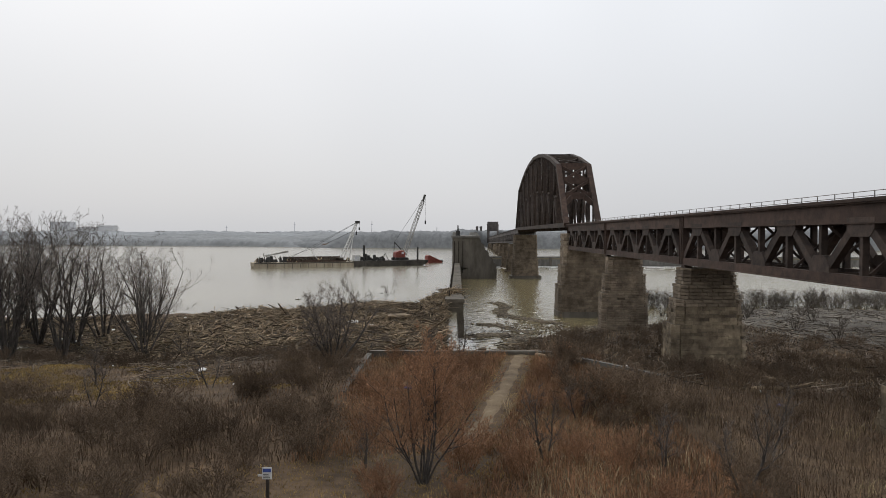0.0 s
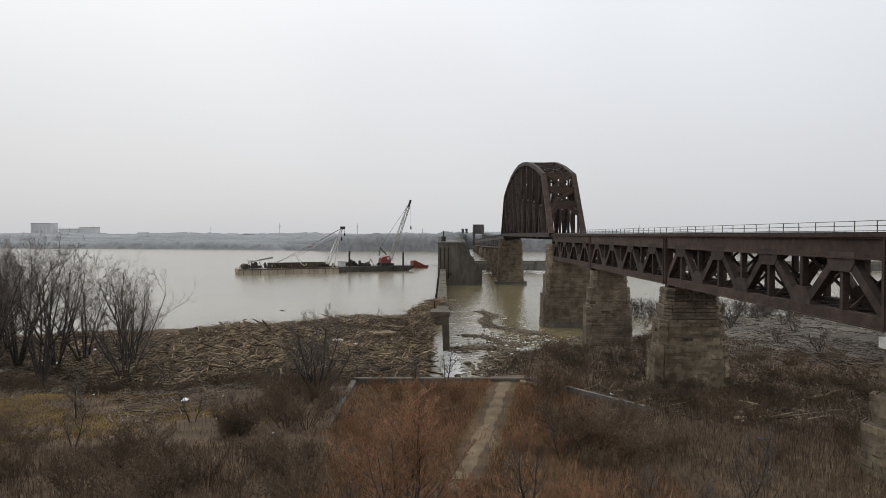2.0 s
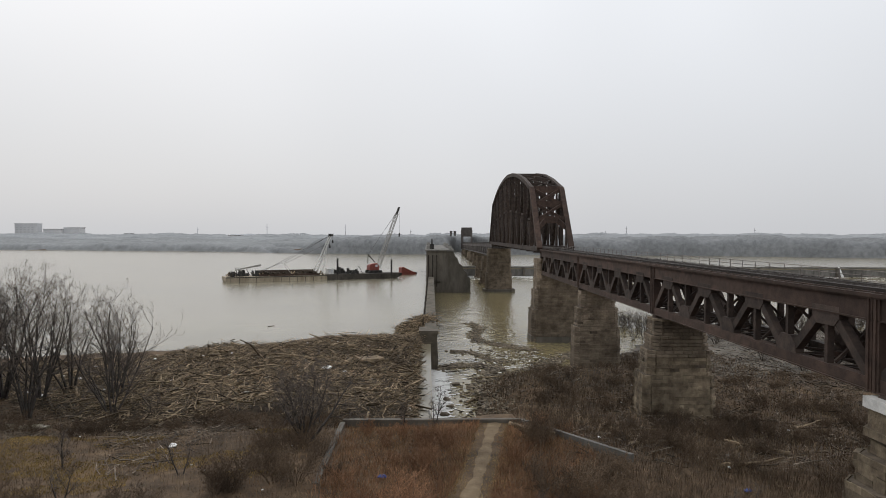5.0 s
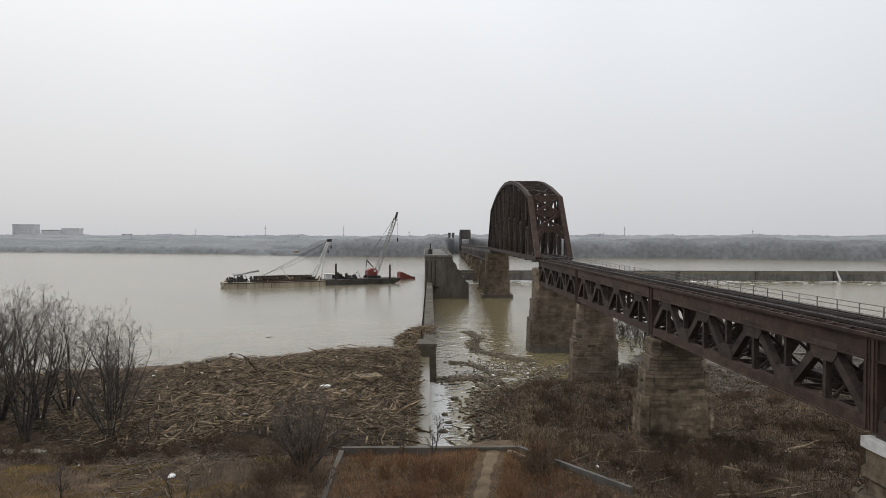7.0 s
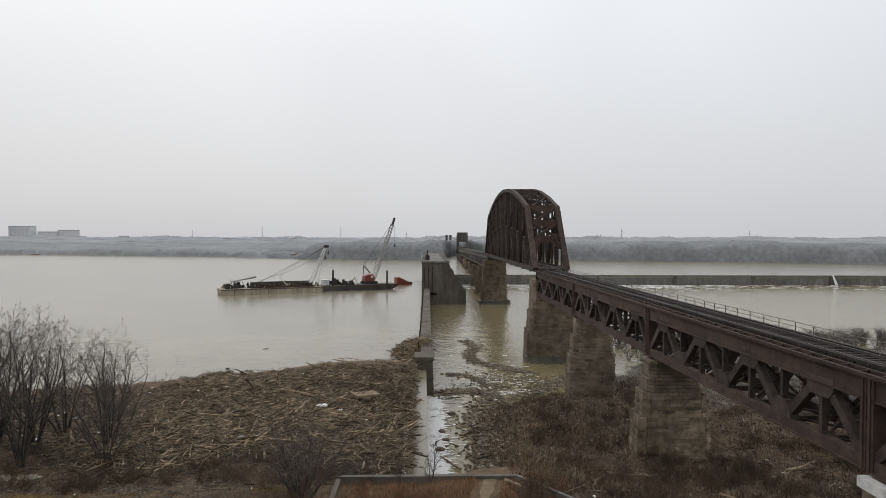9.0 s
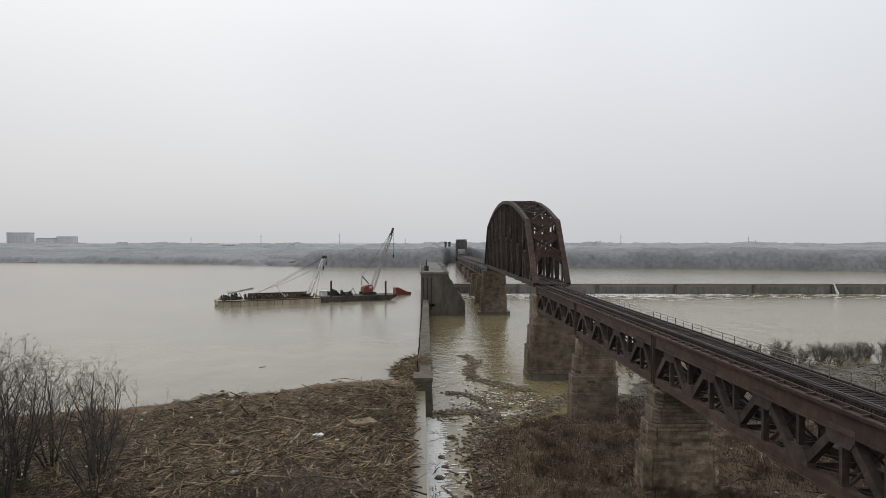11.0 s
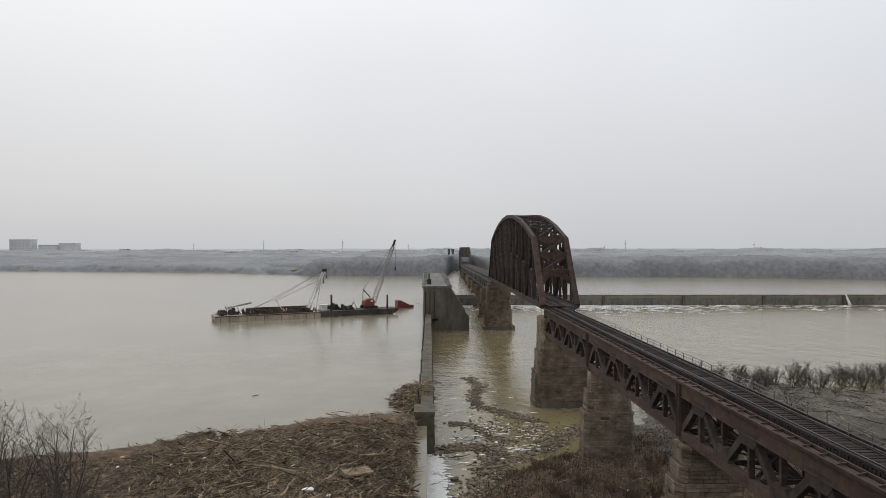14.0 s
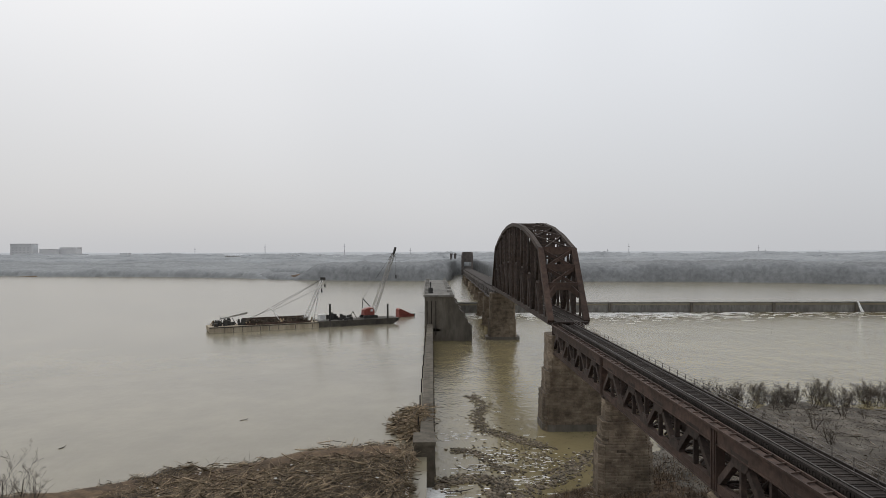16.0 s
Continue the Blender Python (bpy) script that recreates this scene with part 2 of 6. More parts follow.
# ---- mesh tools ----
class Shape:
    """Collects plain solids into one mesh."""

    def __init__(self):
        self.v, self.f = [], []

    def solid(self, points, faces):
        k = len(self.v)
        self.v += [tuple(p) for p in points]
        self.f += [tuple(k + i for i in q) for q in faces]
        return self

    def beam(self, p, q, w, d, up=(0, 0, 1)):
        """A bar from p to q, w wide and d deep."""
        p, q = Vector(p), Vector(q)
        a = (q - p).normalized()
        s = a.cross(Vector(up))
        if s.length < 1e-4:
            s = a.cross(Vector((0, 1, 0)))
        s.normalize()
        u = s.cross(a)
        pts = [e + s * (i * w / 2) + u * (j * d / 2) for e in (p, q) for i, j in ((-1, -1), (1, -1), (1, 1), (-1, 1))]
        return self.solid(pts, ((3, 2, 1, 0), (4, 5, 6, 7), (0, 1, 5, 4), (1, 2, 6, 5), (2, 3, 7, 6), (3, 0, 4, 7)))

    def box(self, x0, x1, y0, y1, z0, z1):
        return self.beam(((x0 + x1) / 2, y0, (z0 + z1) / 2), ((x0 + x1) / 2, y1, (z0 + z1) / 2), abs(x1 - x0), abs(z1 - z0))

    def rod(self, p, q, r0, r1=None, n=8):
        p, q = Vector(p), Vector(q)
        r1 = r0 if r1 is None else r1
        a = (q - p).normalized()
        s = a.orthogonal().normalized()
        u = a.cross(s)
        pts = [e + (s * math.cos(2 * math.pi * i / n) + u * math.sin(2 * math.pi * i / n)) * r for e, r in ((p, r0), (q, r1)) for i in range(n)]
        fs = [(i, (i + 1) % n, n + (i + 1) % n, n + i) for i in range(n)] + [tuple(range(n - 1, -1, -1)), tuple(range(n, 2 * n))]
        return self.solid(pts, fs)

    def tube(self, pts, radii, n=8):
        """One bent round bar through several points."""
        k = len(self.v)
        pts = [Vector(p) for p in pts]
        for i, (p, r) in enumerate(zip(pts, radii)):
            a = (pts[min(i + 1, len(pts) - 1)] - pts[max(i - 1, 0)]).normalized()
            s = a.cross(Vector((0.13, 0.2, 1))).normalized()
            u = s.cross(a)
            self.v += [tuple(p + (s * math.cos(2 * math.pi * j / n) + u * math.sin(2 * math.pi * j / n)) * r) for j in range(n)]
        m = len(pts)
        self.f += [(k + i * n + j, k + i * n + (j + 1) % n, k + (i + 1) * n + (j + 1) % n, k + (i + 1) * n + j) for i in range(m - 1) for j in range(n)]
        self.f += [tuple(range(k + n - 1, k - 1, -1)), tuple(range(k + (m - 1) * n, k + m * n))]
        return self

    def loft(self, rings):
        """Closed outlines of equal count, joined one above the other."""
        k, n, m = len(self.v), len(rings[0]), len(rings)
        for r in rings:
            self.v += [tuple(p) for p in r]
        self.f += [(k + i * n + j, k + i * n + (j + 1) % n, k + (i + 1) * n + (j + 1) % n, k + (i + 1) * n + j) for i in range(m - 1) for j in range(n)]
        self.f += [tuple(range(k + n - 1, k - 1, -1)), tuple(range(k + (m - 1) * n, k + m * n))]
        return self

    def plate(self, outline, axis, a, b):
        """An outline (pairs) in the plane across an axis, thickened from a to b."""
        def put(u, v, w):
            return {"x": (w, u, v), "y": (u, w, v), "z": (u, v, w)}[axis]
        n = len(outline)
        pts = [put(u, v, w) for w in (a, b) for u, v in outline]
        fs = [(i, (i + 1) % n, n + (i + 1) % n, n + i) for i in range(n)] + [tuple(range(n - 1, -1, -1)), tuple(range(n, 2 * n))]
        return self.solid(pts, fs)

    def mesh(self, name, material, smooth=False):
        m = bpy.data.meshes.new(name)
        m.from_pydata(self.v, [], self.f)
        m.materials.append(material)
        b = bmesh.new()
        b.from_mesh(m)
        bmesh.ops.recalc_face_normals(b, faces=b.faces)
        b.to_mesh(m)
        b.free()
        if smooth:
            m.shade_smooth()
        m.update()
        return m


def raw_mesh(name, verts, faces, material, smooth=False):
    """A large mesh from arrays of triangles or quads."""
    m = bpy.data.meshes.new(name)
    verts, faces = np.asarray(verts, dtype=np.float32), np.asarray(faces, dtype=np.int32)
    k = faces.shape[1]
    m.vertices.add(len(verts))
    m.vertices.foreach_set("co", verts.ravel())
    m.loops.add(faces.size)
    m.loops.foreach_set("vertex_index", faces.ravel())
    m.polygons.add(len(faces))
    m.polygons.foreach_set("loop_start", np.arange(0, faces.size, k, dtype=np.int32))
    m.materials.append(material)
    m.update(calc_edges=True)
    m.validate()
    if smooth:
        m.shade_smooth()
    return m


def thing(name, loc, label, category, group="", turn=0.0):
    ob = new(name)
    ob.empty_display_size = 0.5
    ob.matrix_basis = pose(*loc, 0, 0, turn)
    return tagged(ob, label, category, group)


def part(name, shape, material, parent, label="", smooth=False):
    """One mesh of a thing, given in the thing's own space."""
    data = shape.mesh(name, material, smooth) if isinstance(shape, Shape) else shape
    ob = new(name, data)
    ob.parent = parent
    return tagged(ob, label)


def single(name, shape, material, label, category, group="", kind="", smooth=False, loc=(0, 0, 0), turn=0.0):
    data = shape.mesh(name, material, smooth) if isinstance(shape, Shape) else shape
    ob = new(name, data)
    ob.matrix_basis = pose(*loc, 0, 0, turn)
    return tagged(ob, label, category, group, kind)


# ---- the lie of the land ----
UPPER, LOWER = 3.6, 0.0
SHORE = ((-400, 64), (-120, 72), (-48, 82.5), (-33.6, 86.5), (-28.9, 91), (-19, 95), (-10.4, 100), (-2, 102), (0.2, 102.5))
FAR_SHORE = ((-2600, 780), (-400, 650), (-225, 612), (-150, 585), (-100, 545), (-25, 530), (118, 508), (187, 500), (254, 472), (303, 452), (600, 420), (2600, 420))


def shore_y(x):
    return np.interp(x, [p[0] for p in SHORE], [p[1] for p in SHORE])


def far_front(x):
    # an inlet lets the bridge through the woods
    return np.interp(x, [p[0] for p in FAR_SHORE], [p[1] for p in FAR_SHORE]) + 115 * np.exp(-((np.asarray(x, float) - 31) / 12) ** 4)


def fall_across(x):
    """The near bank falls gently from the upper river side to the lower."""
    return -0.0152 * np.clip(x, -60, 45)


def bank(u):
    u = np.clip(u, 0, 1)
    return u * u * (3 - 2 * u)


def wobble(x, y):
    return (0.5 * np.sin(0.31 * x + 0.7 * np.sin(0.23 * y)) + 0.35 * np.sin(0.53 * y + 1.3 + 0.8 * np.sin(0.41 * x))
            + 0.25 * np.sin(1.13 * x + 0.9 * y) + 0.18 * np.sin(1.9 * y - 1.4 * x))


def land(x, y):
    """Height of the ground, without driftwood."""
    x, y = np.asarray(x, float), np.asarray(y, float)
    w = wobble(x, y)
    # the field and the flats behind the driftwood
    field = 6.7 + 0.10 * w - 0.9 * bank((-x - 5) / 14) * bank((y - 24) / 16)
    flats = 4.3 + 0.25 * w + 0.5 * bank((x + 20) / 8)
    left = field + (flats - field) * bank((y - 45) / 7) + fall_across(x)
    left = left + (1.6 - left) * bank((y - shore_y(x) + 3.0) / 6.0)
    left = left - 2.4 * bank((x + 3.2) / 1.6) * bank((y - 48.5) / 3)
    # below the dam: a rocky slope down to the lower water
    drop = 6.7 + 0.10 * w - 2.0 * bank((y - 40) / 14) * bank((x - 8) / 5) - 0.7 * bank((x - 9) / 10) + fall_across(x)
    low_edge = np.interp(x, (0, 4, 5.5, 9, 16, 24, 32, 45, 60, 120, 400), (50, 56, 86, 93, 100, 106, 120, 147, 152, 142, 140))
    reach = np.interp(x, (0, 6, 10, 20, 40, 400), (7, 14, 30, 42, 50, 50))
    mid = np.interp(x, (0, 4, 7, 10, 14, 25, 45, 400), (0.6, 0.6, 1.6, 2.9, 3.4, 2.7, 1.15, 1.15)) - np.clip((y - 70) * 0.010, 0, 0.45) * bank((x - 26) / 14)
    right = drop + (mid + np.where(x > 30, 0.30, 0.35) * w - drop) * bank((y - 49.5) / np.where(x < 10, 3.0, 9.0))
    fall = bank((y - low_edge + reach * 0.6) / (reach * 0.75))
    right = right + (-1.0 + 0.22 * w - right) * fall
    z = np.where(x < 0.2, left, right)
    # river bed and far bank
    far = bank((y - far_front(x) + 5) / 9)
    z = z + (np.minimum(z, -1.5) - z) * bank((y - 150) / 40)
    return z + (6.5 - z) * far


def mound(x, y):
    """Top of the driftwood raft."""
    x, y = np.asarray(x, float), np.asarray(y, float)
    edge = shore_y(x) - y
    near = 54.5 + 4.5 * bank((-x - 22) / 12) - 4.5 * bank((x + 13) / 6)
    h = 4.1 + 0.6 * fall_across(x) * bank(edge / 10) + 1.5 * bank(edge / 16) * (0.55 + 0.45 * bank((x + 30) / 25)) + 0.28 * wobble(x * 1.4, y * 1.3)
    g = land(x, y)
    return g + (h - g) * bank((y - near + 1.5) / 5.0)


def in_raft(x, y):
    near = 55 - 1.5 * np.sin(x * 0.2) + 4.5 * bank((-x - 22) / 12) - 4.0 * bank((x + 13) / 6)
    return (x < -1.7) & (y > near) & (y < shore_y(x) + 1.0 * np.sin(x * 0.9) + 0.6 * np.sin(x * 2.7))


def axis_steps(*runs):
    return np.concatenate([np.linspace(a, b, n, endpoint=False) for a, b, n in runs])


gx = axis_steps((-2600, -300, 14), (-300, -80, 22), (-80, 110, 270), (110, 400, 26), (400, 2600, 14), (2600, 2601, 1))
gy = axis_steps((-300, -20, 10), (-20, 160, 260), (160, 400, 18), (400, 700, 75), (700, 2350, 12), (2350, 2351, 1))
X, Y = np.meshgrid(gx, gy)
Z = land(X, Y)
idx = np.arange(X.size).reshape(X.shape)
quads = np.stack([idx[:-1, :-1], idx[:-1, 1:], idx[1:, 1:], idx[1:, :-1]], -1).reshape(-1, 4)

M_GROUND = mat("dead_winter_ground", (0.050, 0.033, 0.020), (0.135, 0.089, 0.052), 0.9, 0.95, 0, 1.0, 5, big=0.35, third=(0.195, 0.138, 0.077))
ground = single("ground", raw_mesh("ground", np.stack([X, Y, Z], -1).reshape(-1, 3), quads, M_GROUND, True), None,
                "brown winter ground with mud, litter and dead grass", "ground", kind="structure")


# grey silt laid over the low island
fx, fy = np.meshgrid(np.linspace(24, 150, 130), np.linspace(82, 156, 80))
fz = land(fx, fy) + 0.05 * np.sin(fx * 1.7 + fy) + 0.06 * bank((fx - 24) / 6) * bank((fy - 84 - 3 * np.sin(fx * 0.3)) / 6) - 0.12 * (1 - bank((fx - 24) / 6) * bank((fy - 84 - 3 * np.sin(fx * 0.3)) / 6))
fi = np.arange(fx.size).reshape(fx.shape)
fq = np.stack([fi[:-1, :-1], fi[:-1, 1:], fi[1:, 1:], fi[1:, :-1]], -1).reshape(-1, 4)
single("silt_flat", raw_mesh("silt_flat", np.stack([fx, fy, fz], -1).reshape(-1, 3), fq, M_SILT, True), None,
       "grey dried silt over the low river island", "mud", kind="structure")


# ---- water ----
single("water", Shape().plate(((-2600, 48), (0.3, 48), (0.3, 224), (4, 224), (4, 315.5), (600, 297), (2600, 237), (2600, 1000), (-2600, 1000)), "z", 3.0, UPPER),
       M_UPPER, "calm grey-brown river above the dam", "water", kind="structure")
single("water", Shape().plate(((0.3, 44), (2600, 44), (2600, 237), (600, 297), (4, 315.5), (4, 224), (0.3, 224)), "z", -0.5, LOWER),
       M_LOWER, "rippled muddy river below the dam", "water", kind="structure")

# ---- dam, weir and abutment ----
DAM = tagged(thing("dam_wall", (-0.17, 0, 0), "low stained concrete dam wall in the river", "dam"), kind="structure")
for i in range(13):
    y0 = 102.0 + i * 9.4
    k = 0.45 + 0.65 * (y0 - 98) / 125
    s = Shape().plate(((k - 1.0, -2), (k + 1.15, -2), (k + 0.95, 3.4), (k + 0.85, 5.05 + 0.06 * math.sin(i * 2.1)), (k - 0.8, 5.1 + 0.05 * math.cos(i)), (k - 1.0, 3.0)), "y", y0, y0 + 9.36)
    part("wall_section", s, M_DAM, DAM)
s = Shape().box(-1.0, 1.35, 98.0, 101.9, -2, 4.9).box(-1.15, 1.5, 97.8, 102.1, 4.9, 5.4)
part("end_block", s, M_DAM, DAM, "square concrete block with a flat cap")
for i in range(9):
    y0 = 108 + i * 13.0
    k = 0.45 + 0.65 * (y0 - 98) / 125
    part("mooring_post", Shape().rod((k - 1.15, y0, 3.2), (k - 1.15, y0, 5.9), 0.11, 0.09, 6), M_TIE, DAM)
weir = Shape().plate(((-2.9, -2), (0.4, -2), (0.1, -0.1), (-1.15, 3.4), (-1.55, 3.8), (-2.9, 3.8)), "y", 48.2, 97.9)
single("weir", weir, M_CONC_DARK, "sloping concrete weir at the edge of the driftwood", "weir", kind="structure", loc=(-0.17, 0, 0))

# falling water on the weir, uneven and broken by sticks
ny, nx = 180, 14
ys = np.linspace(56.5, 97.6, ny)
us = np.linspace(0, 1, nx)
rng = np.random.default_rng(3)
tongue = 0.35 + 0.3 * np.sin(ys * 0.9) + 0.2 * np.sin(ys * 2.3 + 1) + 0.12 * rng.normal(0, 1, ny)
ridge = 0.03 * rng.normal(0, 1, ny)
V = []
for j, yy in enumerate(ys):
    for i, u in enumerate(us):
        xx = -1.6 + (2.2 + 0.9 * max(0.0, tongue[j])) * u
        drop = min(1.0, max(0.0, (xx + 1.6) / 1.85))
        V.append((xx, yy, 4.02 - 3.96 * drop ** 1.25 + ridge[j] * (1 - abs(2 * u - 1)) + 0.03))
F = [(j * nx + i, j * nx + i + 1, (j + 1) * nx + i + 1, (j + 1) * nx + i) for j in range(ny - 1) for i in range(nx - 1)]
single("falling_water", raw_mesh("falling_water", V, F, M_FALL, True), None, "white water sliding over the weir", "waterfall", kind="structure", loc=(-0.17, 0, 0))

# abutment terrace: thin concrete walls round the raised field
ABUT = tagged(thing("abutment_wall", (-0.14, 0, 0), "weathered concrete retaining wall at the head of the path", "wall"), kind="structure")
part("wall_front", Shape().box(-5.2, 5.95, 46.75, 47.05, -1.5, 6.85).box(-5.25, 6.0, 46.72, 47.08, 6.854, 6.96), M_CONC_DARK, ABUT)
part("wall_side", Shape().box(-5.4, -5.1, 36.0, 46.69, 3.0, 6.85), M_CONC_DARK, ABUT)
part("wall_wing", Shape().beam((5.98, 46.7, 5.25), (10.9, 39.8, 5.2), 0.24, 3.5), M_CONC, ABUT)

# the long pier head at the dam's end
TOWER = thing("dam_pier", (-0.1, 0, 0), "massive stained concrete dam pier with a stepped buttress", "pier")
part("body", Shape().plate(((-0.6, -2), (8.2, -2), (8.1, 13.2), (-0.5, 13.2)), "y", 224, 318), M_CONC_DARK, TOWER)
for i, (a, b) in enumerate(((224, 229.5), (262, 267), (300, 305))):
    o = ((8.0, -2), (13.6, -2), (13.5, 4.6), (12.6, 5.2), (12.2, 6.6), (11.2, 7.3), (10.9, 8.6), (9.9, 9.4), (9.4, 11.0), (8.6, 11.6), (8.3, 12.8), (8.0, 12.8))
    part("buttress", Shape().plate(o, "y", a + 0.02, b), M_CONC_DARK, TOWER)
part("coping", Shape().box(-0.9, 8.4, 223.6, 318.4, 13.204, 13.75), M_CONC, TOWER, "paler concrete coping")
for i in range(9):
    yy = 225 + i * 10.5
    part("upright", Shape().box(6.9 - 0.5 * (i % 2), 8.0, yy, yy + 1.6, 13.754, 14.2 + 0.8 * ((i * 7) % 3) / 2), M_CONC_PALE, TOWER)
    part("upright", Shape().box(-0.5, 0.4 + 0.4 * (i % 3), yy + 4, yy + 5.2, 13.754, 14.5 + 0.6 * ((i * 5) % 4) / 3), M_CONC_PALE, TOWER)
part("hoist", Shape().box(0.6, 2.0, 232, 234, 13.754, 15.4).rod((1.3, 233, 15.4), (1.3, 233, 17.2), 0.25, 0.2), M_DARKMETAL, TOWER, "dark rusted hoist")
for k in range(3):
    part("fender_pile", Shape().rod((0.2 + k * 1.3, 223.5, 2), (0.2 + k * 1.3, 223.5, 12.0), 0.13, 0.13, 6), M_TIE, TOWER)

# far low dam
FAR_DAM = tagged(thing("low_dam", (0, 0, 0), "long low grey dam wall across the river", "dam"), kind="structure")
LOW_DAM_LEAN = -0.031
for i in range(17):
    xa, xb = 8.3 + i * 35, 8.3 + (i + 1) * 35 - 0.25
    ya, yb = 316.6 + (xa - 8) * LOW_DAM_LEAN, 316.6 + (xb - 8) * LOW_DAM_LEAN
    part("wall_section", Shape().beam((xa, ya, 1.05), (xb, yb, 1.05), 2.2, 6.1), M_CONC, FAR_DAM)
    part("cap", Shape().beam((xa, ya, 4.22), (xb, yb, 4.22), 2.5, 0.22), M_CONC_PALE, FAR_DAM)
    part("buttress", Shape().box(xb - 0.5, xb + 0.6, yb - 1.9, yb - 1.15, -1.5, 3.9), M_CONC_DARK, FAR_DAM)
spill = Shape()
for k in range(4):
    spill.rod((183.6 + k * 0.2, 309.9, 4.35), (184.2 + k * 0.3, 308.0 - 0.3 * (k % 3), 0.1), 0.08, 0.2, 6)
single("spilling_water", spill, M_FOAM, "white water jet spilling over the low dam", "waterfall", kind="structure")

# foam where the low dam spills
rng = np.random.default_rng(11)
V, F = [], []


def foam_patch(cx, cy, length, width, z):
    k = len(V)
    n = 9
    for i in range(n):
        a = 2 * math.pi * i / n
        r = rng.uniform(0.6, 1.2)
        V.append((cx + length * r * math.cos(a), cy + width * r * math.sin(a), z))
    for i in range(1, n - 1):
        F.append((k, k + i, k + i + 1))


for _ in range(800):
    u = rng.random() ** 1.6
    xx = 18 + rng.random() ** 1.7 * 330
    foam_patch(xx, 314.5 + (xx - 8) * LOW_DAM_LEAN - 1.5 - 26 * u, rng.uniform(0.4, 4.0) * (1.1 - 0.7 * u), rng.uniform(0.15, 0.75), 0.02)
for _ in range(120):
    xx = rng.normal(9.5, 4.5)
    yy = rng.normal(102, 16) + 0.6 * (xx - 9)
    if xx > 2.2 and land(xx, yy) < 0.1:
        foam_patch(xx, yy, rng.uniform(0.1, 0.8), rng.uniform(0.05, 0.2), 0.02)
for _ in range(1000):
    xx = 14 + rng.random() ** 1.4 * 95
    foam_patch(xx, 314.5 + (xx - 8) * LOW_DAM_LEAN - 1.0 - abs(rng.normal(0, 7)), rng.uniform(0.6, 2.6), rng.uniform(0.12, 0.45), 0.022)
for _ in range(700):
    xx = 40 + rng.random() ** 1.3 * 95
    foam_patch(xx, 314.5 + (xx - 8) * LOW_DAM_LEAN - 2 - abs(rng.normal(0, 13)), rng.uniform(0.8, 3.6), rng.uniform(0.1, 0.4), 0.021)
for k in range(2600):                      # fingers of white water at the foot of the weir
    yy = rng.uniform(76, 98) if k % 4 else rng.uniform(58, 76)
    out = abs(rng.normal(0, 0.8))
    foam_patch(0.35 + out, yy, rng.uniform(0.4, 1.5) * (1 - 0.25 * min(out, 2)), rng.uniform(0.07, 0.26), 0.03 + 0.04 * rng.random())
for cx, cy, sx, sy, n in ((5.1, 120, 1.4, 1.2, 50), (12.8, 100.8, 2.0, 1.2, 60), (10.1, 109, 2.2, 2.5, 90), (16, 107, 2.5, 2.5, 70), (6.3, 104.5, 1.6, 1.2, 40), (3.6, 74, 1.2, 2.5, 20)):
    for _ in range(n):
        foam_patch(rng.normal(cx, sx), rng.normal(cy, sy), rng.uniform(0.1, 0.6), rng.uniform(0.04, 0.14), 0.026)
single("river_foam", raw_mesh("river_foam", V, F, M_FOAM), None, "white foam streaks drifting on the rapids", "foam", kind="stuff")


# ---- bridge ----
XN, XF = 19.75, 23.1           # planes of the deck trusses
HALF = 3.75                    # half panel
ZB, ZT = 12.35, 15.65          # chord centres
SPAN = 8 * HALF
DROP = 0.33                    # the whole bridge lies this much lower than its own zero


